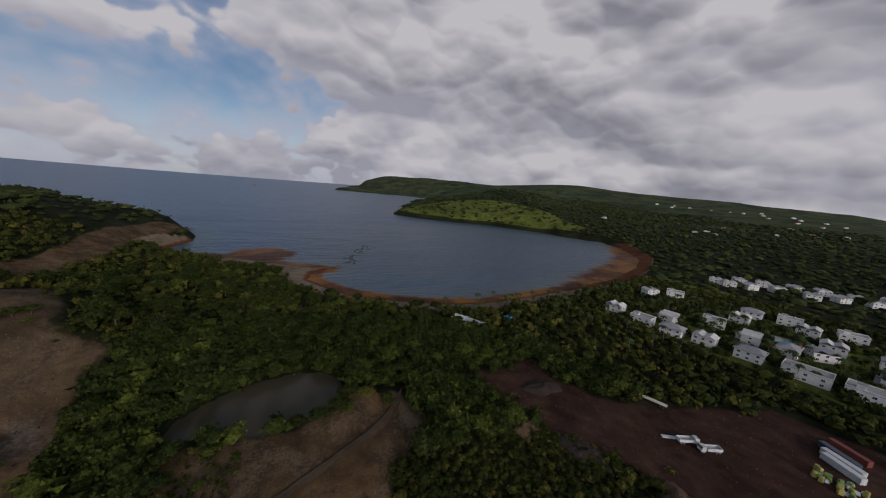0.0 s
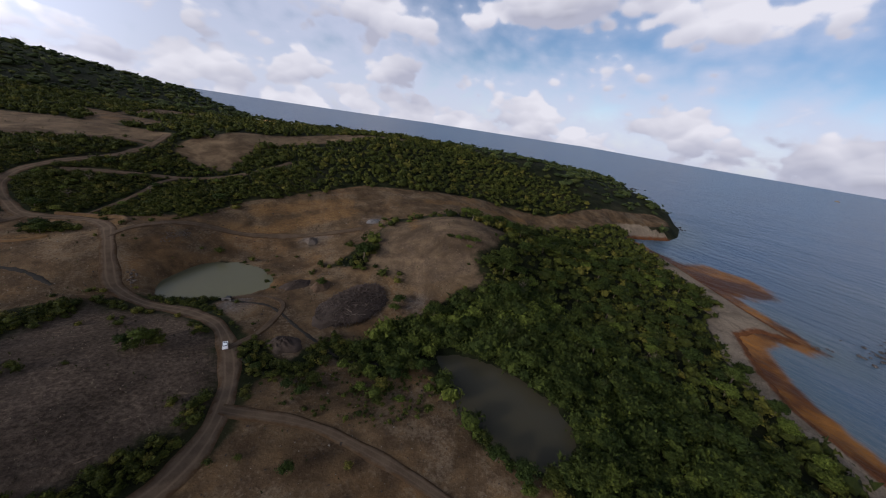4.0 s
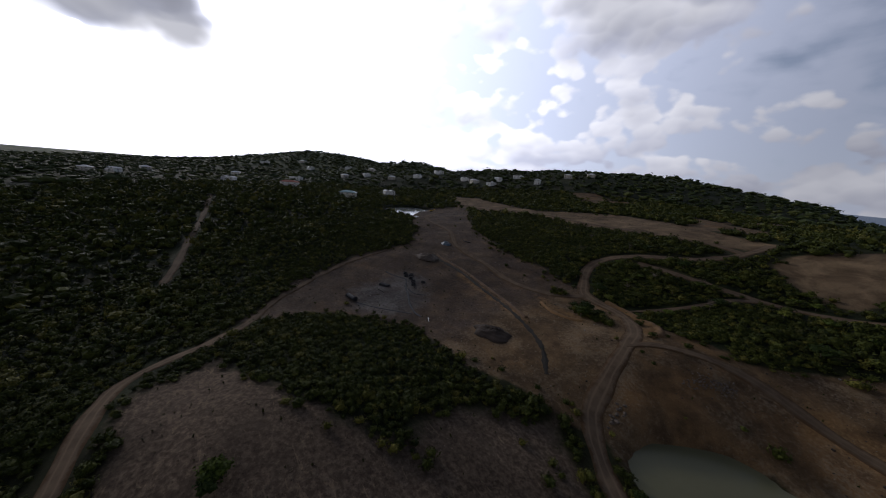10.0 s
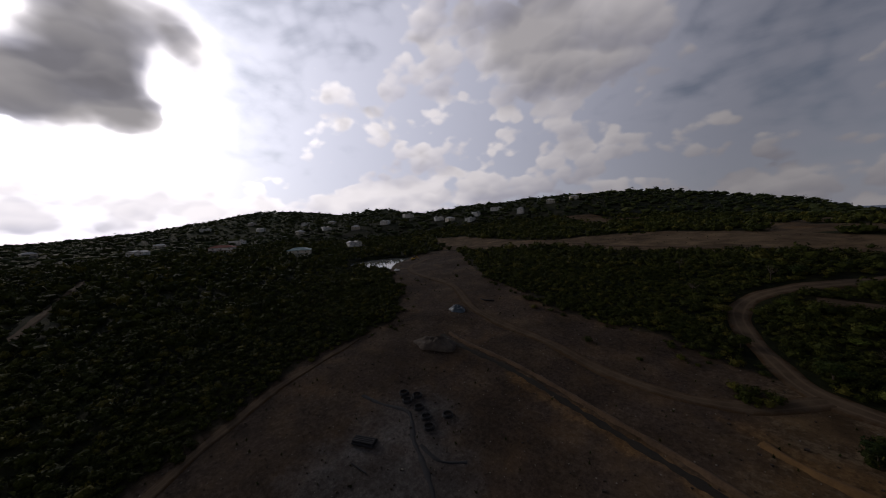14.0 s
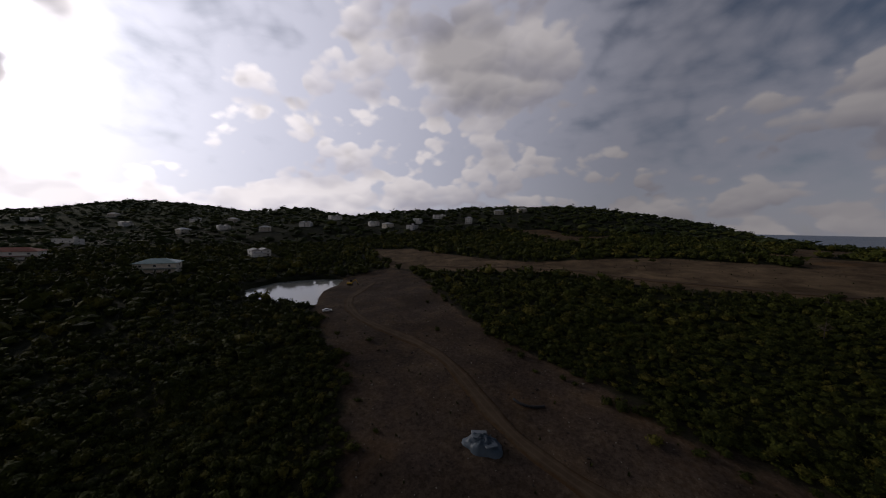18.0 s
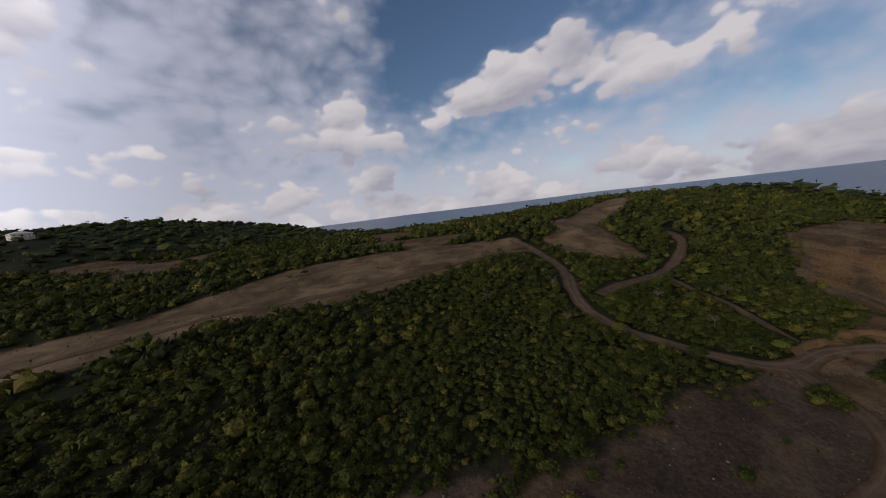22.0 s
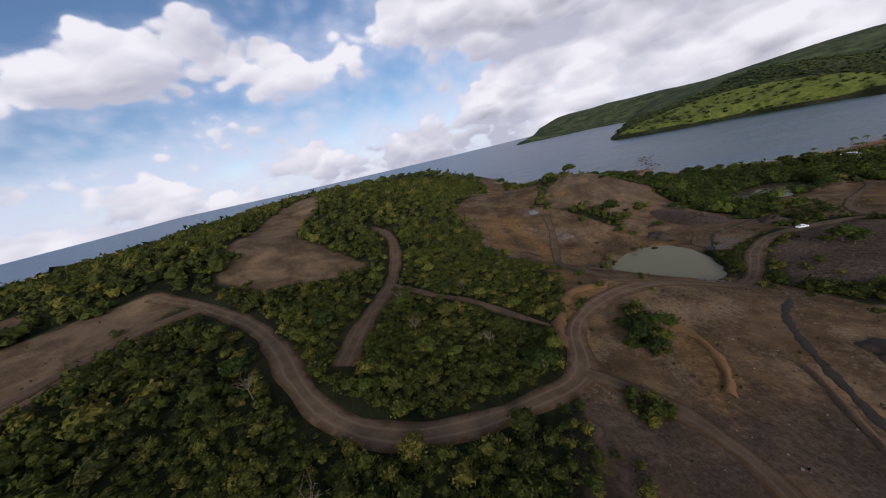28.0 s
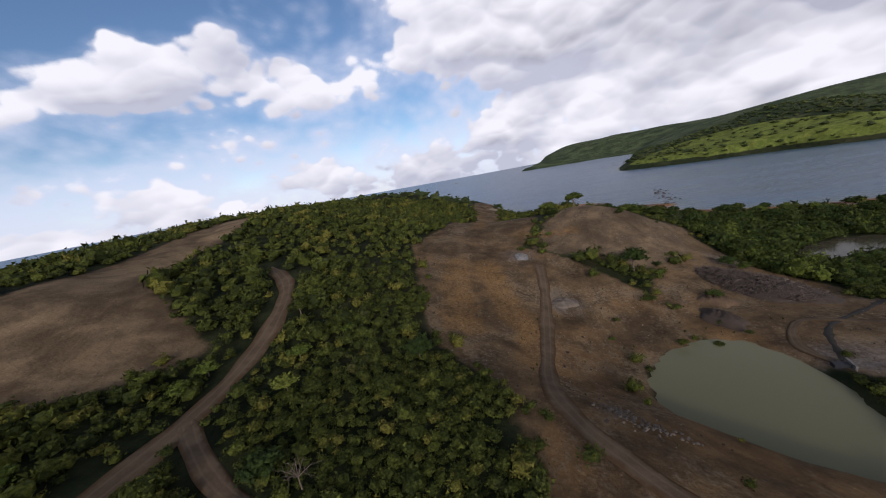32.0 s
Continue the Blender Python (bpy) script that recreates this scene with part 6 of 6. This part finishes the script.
for k, (tx, ty, h_) in enumerate([(120, 104, 7), (-70, 290, 5), (-60, 268, 4.5), (-118, 312, 5), (-150, 320, 5), (-95, 262, 4), (-140, 290, 5), (150, 40, 7), (-90, 282, 4.5), (-180, 350, 5)]):
    bare_tree(on(tx, ty, 1.0), h_, 30 + k)


def palm(place, tall, seed):
    q = np.random.default_rng(seed)
    t = thing("palm_tree", place, q.uniform(0, 360), "tall coconut palm with drooping fronds near the beach", "palm", "palms of the bay")
    bm = bmesh.new()
    pts = [Vector((0.12 * tall * k * k, 0, tall * k - 0.5)) for k in (0, 0.35, 0.7, 1.0)]
    for p, p2, r0, r1 in zip(pts, pts[1:], (0.24, 0.19, 0.16), (0.19, 0.16, 0.13)):
        tube(bm, p, p2, r0, r1, 7, False)
    part("trunk", bm, M_BARK, t)
    cr = bmesh.new()
    top = pts[-1]
    for i in range(15):
        a, up = 6.283 * i / 15 + q.uniform(-0.2, 0.2), q.uniform(-0.15, 0.75)
        out = Vector((math.cos(a), math.sin(a), 0))
        side = Vector((-math.sin(a), math.cos(a), 0))
        prev = None
        for k in range(5):
            u = k / 4
            c0 = top + out * 3.4 * u * (1 - 0.15 * u) + Vector((0, 0, 1.5 * up * u - 2.1 * u * u))
            wd = 0.55 * math.sin(math.pi * (0.15 + 0.8 * u))
            row = [cr.verts.new(c0 + side * wd - Vector((0, 0, wd * 0.5))), cr.verts.new(c0), cr.verts.new(c0 - side * wd - Vector((0, 0, wd * 0.5)))]
            if prev:
                cr.faces.new((prev[0], prev[1], row[1], row[0]))
                cr.faces.new((prev[1], prev[2], row[2], row[1]))
            prev = row
    part("fronds", cr, M_PALM, t)
    return t


homes = np.array([o.matrix_basis.translation[:2] for o in bpy.data.objects if o.name.split(".")[0] in ("house", "swimming_pool")])
x, y = candidates(-68, 120, -350, -206, 4.5)
m = (signed(RESORT, x, y) > 2) & (np.min(np.hypot(homes[:, 0][None] - x[:, None], homes[:, 1][None] - y[:, None]), axis=1) > 9.0)
m &= np.sin(x * 0.21 + 1.3 * np.sin(y * 0.11)) + np.sin(y * 0.27) > -0.7
grow("garden_trees", CLOSE_KIND, x[m], y[m], 1.3, 3.2, M_WOOD_LEAF, "garden trees and hedges between the white villas", (0.8, 1.3))
palms = [palm(on(156, -131), 9, 1), palm(on(161, -118), 11, 2), palm(on(126, -159), 8, 3)]
spots = [(146 + 10 * math.sin(k * 1.7), -60 - 8.2 * k) for k in range(32)]
spots += [(120 - 6 * k + 9 * math.sin(k * 2.3), -150 - 5 * (k % 4) - 12 * (k % 3)) for k in range(16)]
spots += [(100 - 8 * (k % 20) + 5 * math.sin(k), -230 - 24 * (k // 20) - 12 * math.sin(k * 1.3)) for k in range(70)]
for k, (tx, ty) in enumerate(spots):
    copy_thing(palms[k % 3], pose(*on(tx, ty), 0, 0, 67 * k) @ Matrix.Scale(0.8 + 0.1 * (k % 5), 4))


# ------------------------------------------------------------------ small growth on open ground
def tufts(name, polys, gap, lo, hi, mat, label, keep=1.0, kind="grass"):
    x0, y0 = np.min([np.min(q, 0) for q in polys], 0)
    x1, y1 = np.max([np.max(q, 0) for q in polys], 0)
    x, y = candidates(x0, x1, y0, y1, gap)
    ok = np.zeros(len(x), bool)
    for q in polys:
        ok |= signed(q, x, y) > 0.5
    clump = np.sin(x * 0.31 + 2.1 * np.sin(y * 0.17)) + np.sin(y * 0.37 + 1.7 * np.sin(x * 0.23)) + 0.8 * np.sin(x * 0.9 - y * 0.7)
    ok &= rng.uniform(size=len(x)) < keep * np.clip(0.35 + 0.45 * clump, 0.03, 1)
    for line, width in ROADS:
        ok &= along(line, x, y) > width / 2 + 0.5
    for q, _ in PONDS:
        ok &= signed(q, x, y) < -1
    x, y = x[ok], y[ok]
    n = len(x)
    z = height(x, y)
    s = rng.uniform(lo, hi, n)
    tri = []
    for b in range(4):
        a = rng.uniform(0, 6.283, n)
        lean = rng.uniform(0.2, 0.9, n) * s
        foot = np.stack([x, y, z - 0.05], 1)
        w_ = np.stack([-np.sin(a), np.cos(a), np.zeros(n)], 1) * (s * 0.35)[:, None]
        tip = foot + np.stack([np.cos(a) * lean, np.sin(a) * lean, s], 1)
        tri.append(np.stack([foot - w_, foot + w_, tip], 1))
    co = np.stack(tri, 1).reshape(-1, 3)
    return tagged(raw_mesh(name, co, np.arange(len(co)).reshape(-1, 3), mat, False), label, kind, kind="stuff")


tufts("dry_grass_tufts", [DRY_FIELD, MOUND], 1.15, 0.12, 0.5, M_STRAW, "pale dry grass tufts on brown soil", 0.22)
tufts("weeds", [RUBBLE_YARD, JUNCTION, DRY_FIELD, MOUND, EAST_CUT, VALLEY, STRIP], 3.2, 0.25, 0.8, M_SCRUB, "scattered green weeds on bare earth", 0.35, "weeds")


def grit(name, polys, gap, lo, hi, mat, label, keep):
    x0, y0 = np.min([np.min(q, 0) for q in polys], 0)
    x1, y1 = np.max([np.max(q, 0) for q in polys], 0)
    x, y = candidates(x0, x1, y0, y1, gap)
    ok = np.zeros(len(x), bool)
    for q in polys:
        ok |= signed(q, x, y) > 1
    ok &= (rng.uniform(size=len(x)) < keep)
    for q, _ in PONDS:
        ok &= signed(q, x, y) < -1
    x, y = x[ok], y[ok]
    s = rng.uniform(lo, hi, len(x)) * np.where(rng.uniform(size=len(x)) < 0.05, 2.0, 1.0)
    at = np.stack([x, y, height(x, y) + 0.1], 1)
    bm = bmesh.new()
    bmesh.ops.create_cube(bm, size=1.6)
    bm.verts.ensure_lookup_table()
    co = np.array([v.co[:] for v in bm.verts]) * (1, 0.8, 0.6)
    f = np.array([[v.index for v in q.verts] for q in bm.faces])
    bm.free()
    a = rng.uniform(0, 6.283, len(x))[:, None]
    jit = 1 + rng.uniform(-0.3, 0.3, (len(x), len(co)))
    px_ = (co[None, :, 0] * np.cos(a) - co[None, :, 1] * np.sin(a)) * s[:, None] * jit + at[:, 0][:, None]
    py_ = (co[None, :, 0] * np.sin(a) + co[None, :, 1] * np.cos(a)) * s[:, None] * jit + at[:, 1][:, None]
    pz_ = co[None, :, 2] * s[:, None] * jit + at[:, 2][:, None]
    allco = np.stack([px_, py_, pz_], -1).reshape(-1, 3)
    fs = (f[None] + (np.arange(len(x)) * len(co))[:, None, None]).reshape(-1, 4)
    return tagged(raw_mesh(name, allco, fs, mat, False), label, "stones", kind="stuff")


M_PALE_STONE = plain("pale_stone", (0.13, 0.112, 0.09), 0.95, vary=0.35)
grit("stones", [RUBBLE_YARD, EAST_CUT, JUNCTION, VALLEY, YARD], 3.0, 0.06, 0.17, M_PALE_STONE, "loose pale stones on bare earth", 0.3)
grit("clods", [RUBBLE_YARD, EAST_CUT, JUNCTION, VALLEY, DARK_FIELD, YARD], 2.6, 0.10, 0.26, M_SOIL_DARK, "dark clods of turned earth", 0.3)
for k_ in kinds + bushes:          # the patterns themselves stand in the wood
    k_.matrix_basis = pose(*on(200 + 7 * (kinds + bushes).index(k_), 90), 0, 0, 0)
